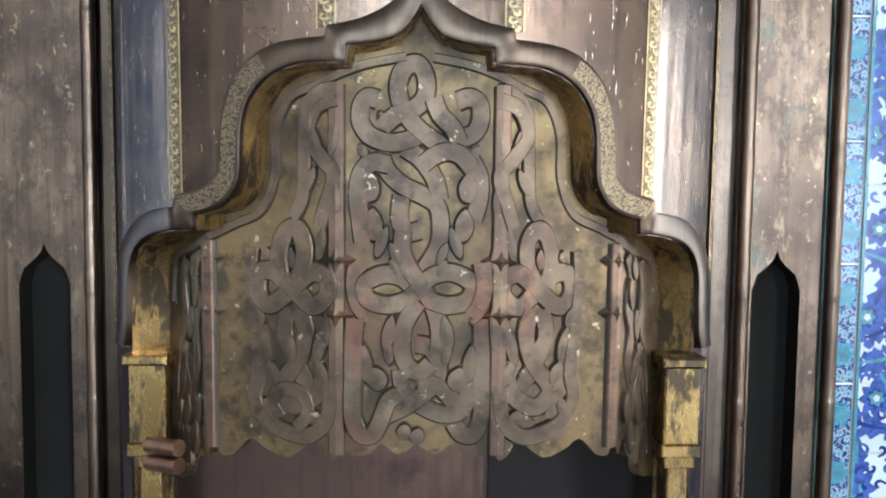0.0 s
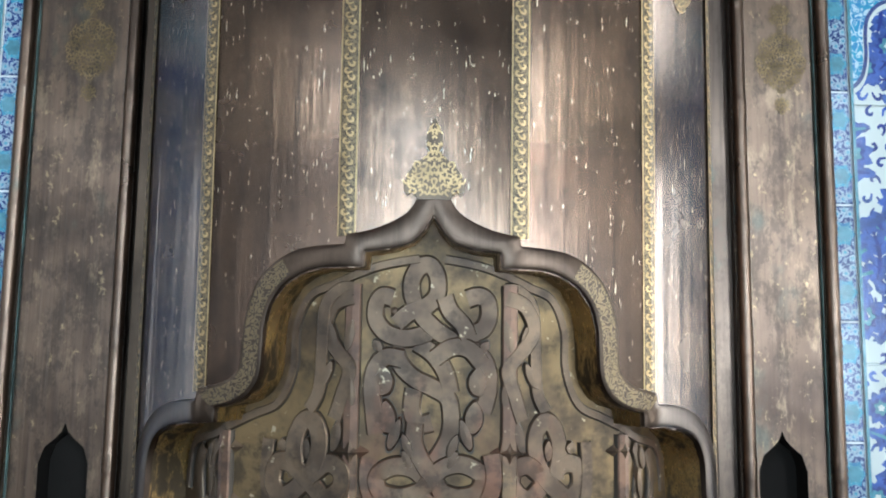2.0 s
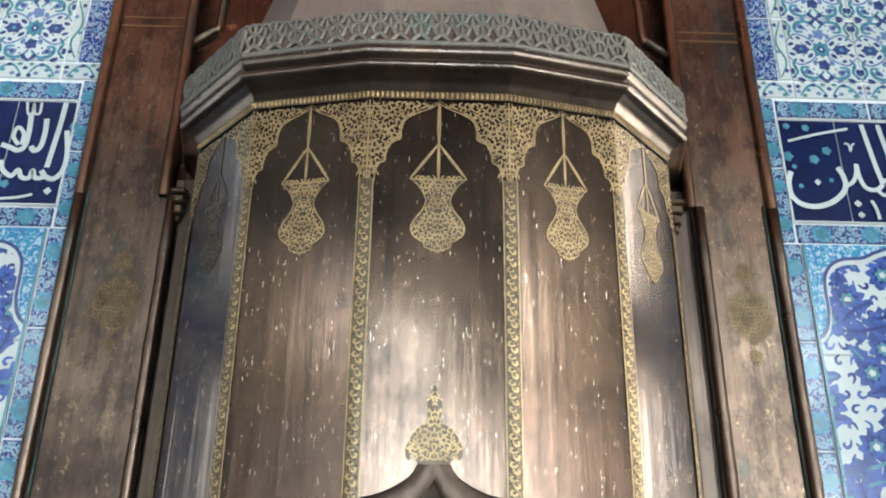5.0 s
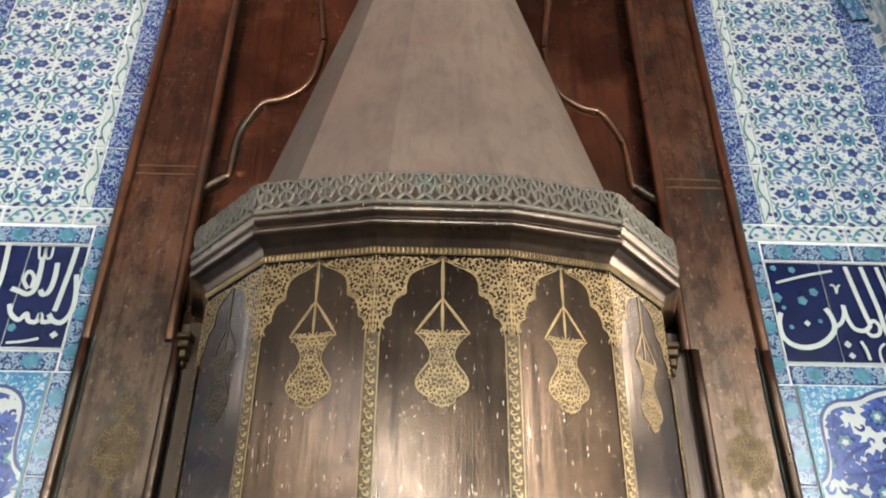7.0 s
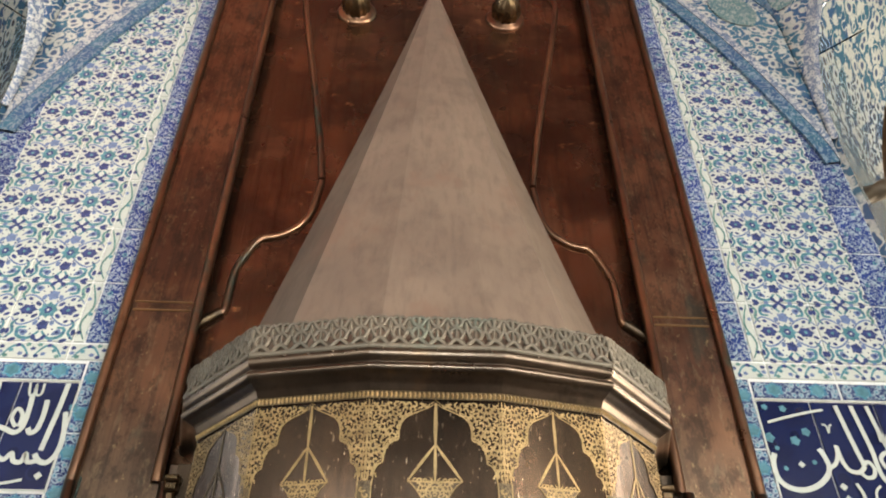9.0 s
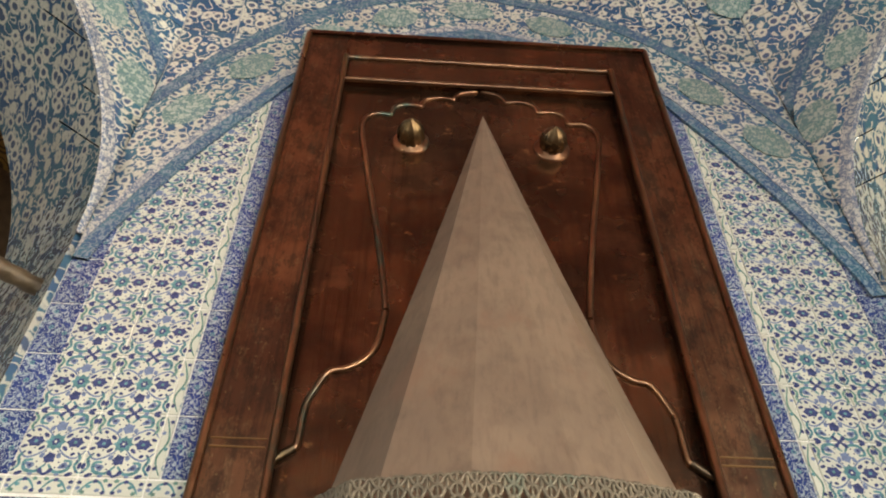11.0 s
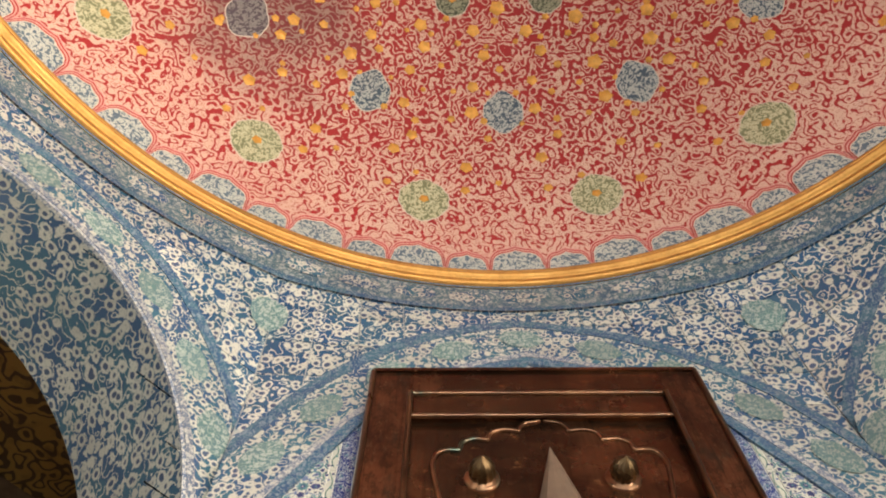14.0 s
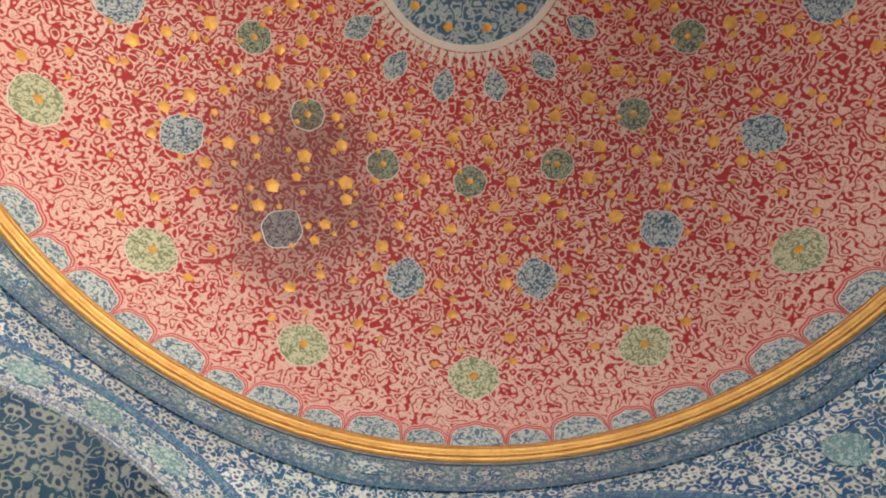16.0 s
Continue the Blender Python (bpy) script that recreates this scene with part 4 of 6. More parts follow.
half = [(0.600, 2.995), (0.548, 3.036), (0.541, 3.072), (0.536, 3.172), (0.515, 3.232), (0.482, 3.292), (0.43, 3.308), (0.375, 3.350), (0.346, 3.412), (0.331, 3.530)]
for sg in (-1, 1):
    t = Geo()
    t.tube([(sg * x, FY + 0.04, z) for x, z in smooth(half, 5)], 0.011, 8)
    part("raised_moulding", t, COPPER_TUBE, surround, "curved raised copper moulding")
    e = Geo()
    e.tube([(sg * 0.606, FY + 0.036, 2.990), (sg * 0.548, FY + 0.036, 3.036)], 0.0145, 8)
    for j in range(4):
        e.tube([(sg * (0.604 - 0.008 * j), FY + 0.036, 2.992 + 0.0065 * j), (sg * (0.601 - 0.008 * j), FY + 0.036, 2.994 + 0.0065 * j)], 0.017, 8)
    part("collar", e, BRONZE_PALE, surround)
side = [(0.33, 3.54), (0.355, 3.72), (0.392, 3.94), (0.44, 4.20), (0.486, 4.47)]
scal = [(0.486, 4.47), (0.484, 4.545), (0.46, 4.588), (0.42, 4.600), (0.378, 4.598), (0.370, 4.618), (0.36, 4.652), (0.315, 4.674), (0.27, 4.670), (0.250, 4.668), (0.246, 4.692), (0.225, 4.722), (0.17, 4.738), (0.13, 4.732), (0.112, 4.730), (0.106, 4.752), (0.08, 4.782), (0.03, 4.796), (0.0, 4.812)]
path = [(-x, FY + 0.04, z) for x, z in side + scal[1:]] + [(x, FY + 0.04, z) for x, z in (side + scal[1:])[-2::-1]]
t = Geo()
t.tube(smooth(path, 3), 0.011, 8)
part("raised_moulding", t, COPPER_TUBE, surround, "scalloped raised copper moulding")
for x in (-0.285, 0.285):
    b = Geo()
    b.lathe((x, FY + 0.044, 4.42), (0, -1, 0), [(0.075, 0), (0.075, 0.008), (0.066, 0.013), (0.052, 0.015), (0.048, 0.02)], 28)
    part("boss_ring", b, COPPER_TUBE, surround)
    b = Geo()
    b.lathe((x, FY + 0.03, 4.42), (0, -1, -0.1), [(0.046, 0), (0.054, 0.02), (0.054, 0.04), (0.046, 0.066), (0.031, 0.088), (0.011, 0.10), (0.004, 0.112), (0.001, 0.114)], 48, 0, 12, 0.06)
    part("boss", b, BOSS_GILT, surround, "melon-shaped gilt bronze boss")

# ---------- fireplace hood ----------
hood = thing("fireplace_hood", "many-sided bronze fireplace hood with engraved hanging lamps and a tall spire", "fireplace hood")
HX, HY = 0.014, 1.46
HOOD = [(-0.54, -0.02), (-0.495, -0.21), (-0.345, -0.38), (-0.126, -0.43), (0.126, -0.43), (0.330, -0.38), (0.485, -0.21), (0.53, -0.02)]
LEN = [math.dist(a, b) for a, b in zip(HOOD, HOOD[1:])]
US = [-LEN[3] / 2 - LEN[2] - LEN[1] - LEN[0], -LEN[3] / 2 - LEN[2] - LEN[1], -LEN[3] / 2 - LEN[2], -LEN[3] / 2, LEN[3] / 2, LEN[3] / 2 + LEN[4], LEN[3] / 2 + LEN[4] + LEN[5], LEN[3] / 2 + LEN[4] + LEN[5] + LEN[6]]


def hood_pt(u, z, off=0.0, k=None):
    """A point of the hood: u metres along its faces from the middle, off metres outside them."""
    u = max(US[0], min(US[-1], u))
    i = next(j for j in range(7) if u <= US[j + 1] + 1e-9)
    a, b = Vector(HOOD[i]), Vector(HOOD[i + 1])
    e = (b - a).normalized()
    # mitred offset keeps the corners closed
    def corner(j):
        p = Vector(HOOD[j])
        d1 = (Vector(HOOD[j]) - Vector(HOOD[j - 1])).normalized() if j > 0 else (Vector(HOOD[1]) - Vector(HOOD[0])).normalized()
        d2 = (Vector(HOOD[j + 1]) - Vector(HOOD[j])).normalized() if j < 7 else d1
        n1, n2 = Vector((d1.y, -d1.x)), Vector((d2.y, -d2.x))
        m = (n1 + n2).normalized()
        return p + m * off / max(m.dot(n1), 0.3)
    q = corner(i).lerp(corner(i + 1), (u - US[i]) / LEN[i])
    kk = 1 - 0.08 * (2.6 - min(z, 2.62)) if k is None else k
    return Vector((HX + q.x * (1 if k is None else k), HY + q.y * kk, z))


def xu(x):
    """Plan distance from the axis, as a length along the faces."""
    x = abs(x)
    if x <= 0.126:
        return x
    if x <= 0.338:
        return US[4] + (x - 0.126) / 0.212 * LEN[4]
    return US[5] + (x - 0.338) / 0.152 * LEN[5]


ARCH = [(0, 1.921), (0.012, 1.902), (0.032, 1.882), (0.07, 1.872), (0.104, 1.868), (0.106, 1.846), (0.172, 1.844), (0.204, 1.836), (0.232, 1.820), (0.254, 1.793), (0.264, 1.762),
        (0.2665, 1.735), (0.269, 1.700), (0.275, 1.680), (0.290, 1.660), (0.315, 1.645), (0.346, 1.638), (0.348, 1.617), (0.40, 1.613), (0.44, 1.603), (0.466, 1.583), (0.482, 1.55), (0.486, 1.50), (0.490, 1.455), (0.498, 1.425)]
ARCH_U = [(xu(x * (1 - 0.08 * (2.6 - z)) if x < 0.45 else x * 0.93), z) for x, z in ARCH]
HTOP = 2.60


def hood_arch(u):
    u = abs(u)
    return lerp(ARCH_U, u) if u < ARCH_U[-1][0] else 0.3


for i in range(7):
    u0, u1 = US[i], US[i + 1]
    us = sorted({u0, u1, *[s * u for u, z in ARCH_U for s in (-1, 1) if u0 < s * u < u1], *[s * (ARCH_U[-1][0] + 0.0005) for s in (-1, 1) if u0 < s * (ARCH_U[-1][0] + 0.0005) < u1]})
    g = Geo()
    if i in (2, 4):
        # lower sheet lapped over the upper one
        g.grid([[hood_pt(u, hood_arch(u), 0.0012) for u in us], [hood_pt(u, 2.035, 0.0012) for u in us], [hood_pt(u, 2.0352, 0.0) for u in us]], 3, False)
        g.grid([[hood_pt(u, 2.035) for u in us], [hood_pt(u, HTOP) for u in us]], 0, False)
    else:
        g.grid([[hood_pt(u, hood_arch(u)) for u in us], [hood_pt(u, 2.2) for u in us], [hood_pt(u, HTOP) for u in us]], 0, False)
    g.grid([[hood_pt(u, hood_arch(u), -0.012) for u in us], [hood_pt(u, HTOP, -0.012) for u in us]], 1, False)
    g.grid([[hood_pt(u, hood_arch(u)) for u in us], [hood_pt(u, hood_arch(u), -0.06) for u in us]], 2, True)
    part("hood_panel", g, [BRONZE, SOOT, GILT, BRONZE_WARM], hood, "browned bronze panel")

# engraved strips on the corners
for j in range(1, 7):
    g = Geo()
    u = US[j]
    w = 0.0115
    lo = max(hood_arch(u - w), hood_arch(u + w)) + 0.045 if 2 <= j <= 5 else 1.46
    us = [u - w, u, u + w]
    top = 2.425
    zz = [lo + (top - lo) * i / 6 for i in range(7)]
    g.grid([[hood_pt(q, z, 0.0022) for q in us] for z in zz], 0, False)
    for q0, q1 in ((u - w - 0.002, u - w), (u + w, u + w + 0.002)):
        g.grid([[hood_pt(q, z, 0.003) for q in (q0, q1)] for z in zz], 1, False)
    for i in range(int((top - lo) / 0.0105)):
        curl(g, 0.0035 * (-1) ** i, lo + 0.0105 * (i + 0.5), 0.0052, 1.57 * (-1) ** i + 1.2, (-1) ** i, lambda x, z: hood_pt(u + x, z, 0.0028), 1)
    part("engraved_strip", g, [ENGRAVED_FINE, GOLD_LINE], hood, "gilt engraved corner strip")


# raised band round the arched opening
def arch_line(d):
    """The arch outline moved d metres outwards."""
    right = [Vector(p) for p in ARCH_U]
    pts = [Vector((-p.x, p.y)) for p in right[:0:-1]] + right
    out = []
    for j, p in enumerate(pts):
        t = (pts[min(j + 1, len(pts) - 1)] - pts[max(j - 1, 0)]).normalized()
        out.append(p + Vector((-t.y, t.x)) * d)
    return out


OUTER = [(0.0, 1.990), (0.019, 1.962), (0.040, 1.928), (0.086, 1.904), (0.133, 1.894), (0.136, 1.880), (0.182, 1.877), (0.218, 1.870), (0.254, 1.850), (0.281, 1.819), (0.297, 1.776), (0.302, 1.740), (0.305, 1.706),
         (0.311, 1.694), (0.322, 1.684), (0.340, 1.676), (0.373, 1.668), (0.377, 1.650), (0.414, 1.646), (0.454, 1.635), (0.490, 1.606), (0.514, 1.560), (0.519, 1.500), (0.522, 1.455), (0.530, 1.425)]


def band_line(q, off):
    """A line of the arch band: q runs from its inner edge (0) to its outer edge (1)."""
    right = []
    for (x0, z0), (x1, z1) in zip(ARCH, OUTER):
        x, z = x0 + (x1 - x0) * q, z0 + (z1 - z0) * q
        right.append((xu(x * (1 - 0.08 * (2.6 - z)) if x0 < 0.45 else x * 0.93), z))
    # more points along the curves, none across the steps
    fine = []
    for k, (a, b) in enumerate(zip(right, right[1:])):
        p, n = right[max(k - 1, 0)] if k not in (0, 5, 17) else a, right[min(k + 2, len(right) - 1)] if k not in (3, 15) else b
        for h in range(4):
            t = h / 4
            if k in (4, 16):
                fine.append((a[0] + (b[0] - a[0]) * t, a[1] + (b[1] - a[1]) * t))
                continue
            c = [0.5 * (2 * a[d] + (b[d] - p[d]) * t + (2 * p[d] - 5 * a[d] + 4 * b[d] - n[d]) * t * t + (3 * a[d] - p[d] - 3 * b[d] + n[d]) * t ** 3) for d in (0, 1)]
            fine.append((max(c[0], 0.0), c[1]))
    fine.append(right[-1])
    return [hood_pt(-u, z, off) for u, z in fine[:0:-1]] + [hood_pt(u, z, off) for u, z in fine]


g = Geo()
g.grid([band_line(0.0, -0.004), band_line(0.03, 0.008)], 0, True)
g.grid([band_line(0.03, 0.008), band_line(0.14, 0.0092), band_line(0.86, 0.0088), band_line(0.97, 0.0070)], 0, True)
g.grid([band_line(0.97, 0.0070), band_line(1.0, 0.0)], 0, True)
part("arch_band", g, [ARCH_BRONZE], hood, "raised bronze band round the arched opening")
for sg in (-1, 1):
    g = Geo()
    a, b = band_line(0.16, 0.0100), band_line(0.84, 0.0096)
    mid = len(a) // 2
    pick = range(mid + sg * 30, mid + sg * 66, sg)
    g.grid([[a[k] for k in pick], [b[k] for k in pick]], 0, True)
    part("engraved_strip", g, ENGRAVED_BAND, hood, "gilt scrollwork on the arch band")
g = Geo()
fin = [(0.0, 2.066), (0.007, 2.050), (0.012, 2.036), (0.011, 2.022), (0.007, 2.013), (0.016, 2.006), (0.027, 1.997), (0.037, 1.984), (0.044, 1.968), (0.043, 1.956), (0.038, 1.951), (0.034, 1.960), (0.029, 1.958), (0.024, 1.945)]
rim = fin + [(-x, z) for x, z in fin[::-1]]
g.face([hood_pt(x, z, 0.011) for x, z in rim])
for a, b in zip(rim, rim[1:] + rim[:1]):
    g.face([hood_pt(*a, 0.011), hood_pt(*b, 0.011), hood_pt(*b, 0.0), hood_pt(*a, 0.0)])
width = [(1.945, 0.024), (1.957, 0.038), (1.970, 0.044), (1.984, 0.037), (1.997, 0.027), (2.013, 0.008), (2.030, 0.012), (2.050, 0.007)]
arabesque(g, lambda x, z: x < lerp(width, z) - 0.003, 0.05, 1.952, 2.06, 0.0095, lambda x, z: hood_pt(x, z, 0.0118), 1)
part("finial", g, [BRONZE_PALE, GOLD_LINE], hood, "gilt palmette finial over the arch")

# hanging lamps and lobed arches engraved on the panels
OGEE = [(0.0, 2.577), (0.012, 2.568), (0.030, 2.560), (0.050, 2.551), (0.063, 2.538), (0.068, 2.520), (0.069, 2.504), (0.080, 2.499), (0.090, 2.488), (0.0945, 2.470), (0.0955, 2.460), (0.104, 2.455), (0.110, 2.442), (0.1125, 2.424), (0.1145, 2.410)]
LAMP = [(0.049, 2.427), (0.036, 2.415), (0.025, 2.398), (0.021, 2.383), (0.028, 2.366), (0.040, 2.350), (0.046, 2.335), (0.042, 2.322), (0.031, 2.313), (0.024, 2.309), (0.021, 2.300), (0.010, 2.296), (0.0, 2.290)]
LAMP_W = [(z, x) for x, z in LAMP[::-1]]
for i in range(1, 6):
    uc, f = (US[i] + US[i + 1]) / 2, LEN[i] / LEN[3]
    g = Geo()
    arabesque(g, lambda x, z: lerp(OGEE, 0.126 - x) + 0.006 < z < 2.578, 0.126, 2.412, 2.582, 0.0112,
              lambda x, z: hood_pt(uc + f * math.copysign(0.1245 - abs(x), x), z, 0.0012))
    for w, d in ((0.0022, 0.0), (0.0009, 0.006), (0.0009, -0.006)):
        brush(g, [(US[i] + d, 2.42), (US[i] + d, 2.50), (US[i] + d, 2.582)], w, lambda x, z: hood_pt(x, z, 0.0013))
    part("spandrel", g, GOLD_LINE, hood, "gilt arabesque under the cornice")
    g = Geo()
    for sg in (-1, 1):
        for d, w in ((0.0, 0.0017), (0.0055, 0.0010)):
            pts = [(a, z + d) for a, z in OGEE]
            brush(g, pts, w, lambda x, z: hood_pt(uc + f * sg * x, z, 0.0015), 0, 3)
    part("outline", g, GOLD_LINE, hood)
    g = Geo()
    g.grid([[hood_pt(uc - f * x, z, 0.0006) for x, z in LAMP], [hood_pt(uc + f * x, z, 0.0006) for x, z in LAMP]], 0, False)
    on_lamp = lambda x, z: hood_pt(uc + f * x, z, 0.0012)
    arabesque(g, lambda x, z: x < lerp(LAMP_W, z) - 0.0045, 0.05, 2.294, 2.424, 0.0088, on_lamp, 1)
    for sg in (-1, 1):
        brush(g, [(sg * x, z) for x, z in LAMP], 0.0014, on_lamp, 1, 3)
    brush(g, [(0, 2.577), (0, 2.535), (0, 2.493)], 0.0036, on_lamp, 1)
    for x in (-0.049, 0, 0.049):
        brush(g, [(0, 2.495), (x * 0.5, 2.461), (x, 2.427)], 0.0029, on_lamp, 1)
    brush(g, [(-0.050, 2.426), (0, 2.425), (0.050, 2.426)], 0.0022, on_lamp, 1)
    # first lamp takes darker metals: the dimness of its face put into the colour
    part("engraved_lamp", g, [BRONZE_WARM, GILT_GROUND] if i == 1 else [BRONZE_PALE, GOLD_LINE], hood, "engraved hanging mosque lamp in darker gilt for its shaded face" if i == 1 else "engraved gilt hanging mosque lamp")

# cornice, beading and pierced gallery
torus = [(0.031 + 0.0135 * math.cos(t), 2.6415 + 0.0125 * math.sin(t)) for t in (math.pi * (-0.5 + j / 8) for j in range(9))]
prof = [(0.003, 2.600), (0.006, 2.603), (0.010, 2.612), (0.018, 2.620), (0.027, 2.625)] + torus + [(0.030, 2.656), (0.036, 2.660), (0.042, 2.664), (0.046, 2.670), (0.047, 2.690), (0.030, 2.692), (-0.12, 2.692)]
prof = [(o, 2.600 + (z - 2.600) * 0.82) for o, z in prof]
CORNICE = metal("cornice_bronze", (0.15, 0.112, 0.082), (0.085, 0.064, 0.048), (0.036, 0.028, 0.022), 0.30, 0.3, (0.20, 0.125, 0.07))
for i in range(7):
    g = Geo()
    g.grid([[hood_pt(u, z, o, 1.0) for u in (US[i], US[i + 1])] for o, z in prof], 0, True)
    part("cornice", g, CORNICE, hood, "moulded bronze cornice")
for i in range(1, 6):
    g = Geo()
    g.grid([[hood_pt(u, z, 0.0035, 1.0) for u in (US[i], US[i + 1])] for z in (2.583, 2.600)], 0, False)
    part("gilt_fillet", g, GILT_GROUND, hood)
    n = 28
    for j in range(n):
        g = Geo()
        u, w = US[i] + LEN[i] * (j + 0.5) / n, LEN[i] / n * 0.36
        g.fan(hood_pt(u, 2.592, 0.0085, 1.0), [hood_pt(u + a * w, 2.592 + b * 0.0068, 0.0036, 1.0) for a, b in ((1, 0.6), (0, 1), (-1, 0.6), (-1, -0.6), (0, -1), (1, -0.6))], 0, False)
        part("bead", g, GOLD_LINE, hood)
    for j in range(5):
        g = Geo()
        g.lathe(hood_pt(US[i] + LEN[i] * (j + 0.5) / 5, 2.667, 0.046, 1.0), hood_pt((US[i] + US[i + 1]) / 2, 2.68, 1.0, 1.0) - hood_pt((US[i] + US[i + 1]) / 2, 2.68, 0.0, 1.0), [(0.0038, 0), (0.003, 0.002), (0.0, 0.003)], 8)
        part("rivet", g, BRONZE_DARK, hood)
    # gallery: flat sheet cut into rings, fans and drops
    g = Geo()
    n = max(4, round(LEN[i] / 0.036))
    z0, z1 = 2.674, 2.742
    O = 0.044

    def rod(pts, r=0.0034):
        g.tube([hood_pt(u, z, O, 1.0) for u, z in pts], r * 1.3, 5, 0, False)
    a, b = US[i], US[i + 1]
    rod([(a, z0), (b, z0)], 0.0055)
    dw = (b - a) / n
    for j in range(n):
        c = a + dw * (j + 0.5)
        rod([(c + 0.34 * dw * math.cos(t), z0 + 0.030 + 0.014 * math.sin(t)) for t in (2 * math.pi * k / 10 for k in range(11))], 0.0038)
        rod([(c, z0 + 0.017), (c, z0 + 0.043)], 0.0026)
        for s in (-1, 1):
            rod([(c + s * dw * 0.5, z0 + 0.002), (c + s * dw * 0.2, z0 + 0.014), (c, z0 + 0.020)], 0.0042)
            rod([(c, z0 + 0.044), (c + s * dw * 0.22, z0 + 0.050), (c + s * dw * 0.36, z0 + 0.062)], 0.0036)
            rod([(c + s * dw * 0.34, z0 + 0.030), (c + s * dw * 0.5, z0 + 0.040), (c + s * dw * 0.5, z0 + 0.058)], 0.0038)
            rod([(c, z1 - 0.004), (c + s * dw * 0.13, z1), (c + s * dw * 0.26, z1 - 0.003), (c + s * dw * 0.36, z1 - 0.007), (c + s * dw * 0.5, z1 - 0.002)], 0.0036)
        rod([(c, z0 + 0.044), (c, z1 - 0.004)], 0.0036)
    part("pierced_gallery", g, VERDIGRIS, hood, "pierced green-patinated bronze gallery")

# spire
g = Geo()
apex = Vector((0.010, FY + 0.02, 4.60))
rows = []
for j in range(13):
    t = j / 12
    rows.append([Vector((p.x * (0.966 if p.x < 0 else 0.958), p.y, p.z)).lerp(apex, t + 0.02 * math.sin(math.pi * t)) for p in (hood_pt(u, 2.675, -0.008, 1.0) for u in US)])
rows = [[Vector((p.x, p.y, 2.675 + (4.60 - 2.675) * (j / 12))) for p in r] for j, r in enumerate(rows)]
g.grid(rows, 0, False)
part("spire", g, SPIRE, hood, "tall tapering dull bronze spire")

# ---------- carved apron inside the arch ----------
apron = thing("carved_apron", "carved bronze apron with knotted strapwork hanging under the hood", "apron")
AO = -0.06
ABOT = [(0, 1.300), (0.03, 1.285), (0.055, 1.300), (0.075, 1.285), (0.105, 1.283), (0.12, 1.30), (0.13, 1.275), (0.15, 1.285), (0.165, 1.305), (0.21, 1.275), (0.25, 1.285), (0.28, 1.30), (0.31, 1.275), (0.335, 1.272), (0.35, 1.30), (0.37, 1.265), (0.39, 1.29), (0.41, 1.255), (0.44, 1.25), (0.47, 1.21), (0.52, 1.20)]


ABOT = [(p.x, p.y) for p in smooth(ABOT, 4)]


def apron_bottom(u):
    return lerp(ABOT, abs(u))


for i in range(1, 6):
    u0, u1 = US[i], US[i + 1]
    us = sorted({u0, u1, *[s * u for u, z in ABOT for s in (-1, 1) if u0 < s * u < u1], *[s * u for u, z in ARCH_U for s in (-1, 1) if u0 < s * u < u1]})
    g = Geo()
    g.grid([[hood_pt(u, apron_bottom(u), AO) for u in us], [hood_pt(u, max(hood_arch(u) + 0.02, apron_bottom(u)), AO) for u in us]], 0, False)
    g.grid([[hood_pt(u, apron_bottom(u), AO) for u in us], [hood_pt(u, apron_bottom(u), AO - 0.02) for u in us]], 0, False)
    g.grid([[hood_pt(u, apron_bottom(u), AO - 0.02) for u in us], [hood_pt(u, max(hood_arch(u) + 0.02, apron_bottom(u)), AO - 0.02) for u in us]], 0, False)
    part("ground_plate", g, CARVED_GROUND, apron)


STRAPS = itertools.count()


def ribbon(pts, w=0.011, h=0.009, name="strapwork", mat=None):
    """A raised strap along points (u, z) on the apron, weaving over and under its neighbours."""
    w *= 1.2 if name == "strapwork" else 1.04
    P = smooth(pts, 5)
    turn = next(STRAPS)
    h = (h + 0.0017 * (turn % 4) - 0.0025) * 0.75
    L = [[] for i in range(9)]
    for j, p in enumerate(P):
        t = (P[min(j + 1, len(P) - 1)] - P[max(j - 1, 0)])
        t = t.normalized() if t.length > 1e-6 else Vector((1, 0))
        nn = Vector((-t.y, t.x))
        top = h + (0.0009 * math.sin(0.4 * j + turn) if name == "strapwork" else 0)
        lip = max(top - 0.0022, 0.001)
        for q, (d, o) in zip(L, ((-w - 0.0014, 0.0), (-w - 0.0010, lip * 0.5), (-w, lip), (-w * 0.86, top), (0, top * 0.97), (w * 0.86, top), (w, lip), (w + 0.0010, lip * 0.5), (w + 0.0014, 0.0))):
            r = p + nn * d
            q.append(hood_pt(r.x, r.y, AO + o))
    g = Geo()
    g.grid(L[2:7], 0, False)
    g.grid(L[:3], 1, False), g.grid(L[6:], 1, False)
    return part(name, g, [mat or CARVED, GROOVE_SHADE], apron)


def leaf(cu, cz, a, b, turn=0.0, name="carved_leaf"):
    """A raised pointed leaf."""
    rim0, rim1, rim2 = [], [], []
    for j in range(16):
        t = 2 * math.pi * j / 16
        x, y = a * math.sin(t) * (1 - 0.45 * max(0, math.cos(t)) ** 2), b * math.cos(t)
        c, s = math.cos(turn), math.sin(turn)
        for R, f, o in ((rim0, 1.0, 0.0006), (rim1, 0.84, 0.008), (rim2, 1.0 + 0.0014 / min(a, b), 0.0007)):
            R.append(hood_pt(cu + f * (x * c - y * s), cz + f * (x * s + y * c), AO + o))
    g = Geo()
    g.grid([rim0, rim1], 0, False, True)
    g.fan(hood_pt(cu, cz, AO + 0.009), rim1)
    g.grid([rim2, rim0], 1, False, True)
    return part(name, g, [CARVED, GROOVE_SHADE], apron)


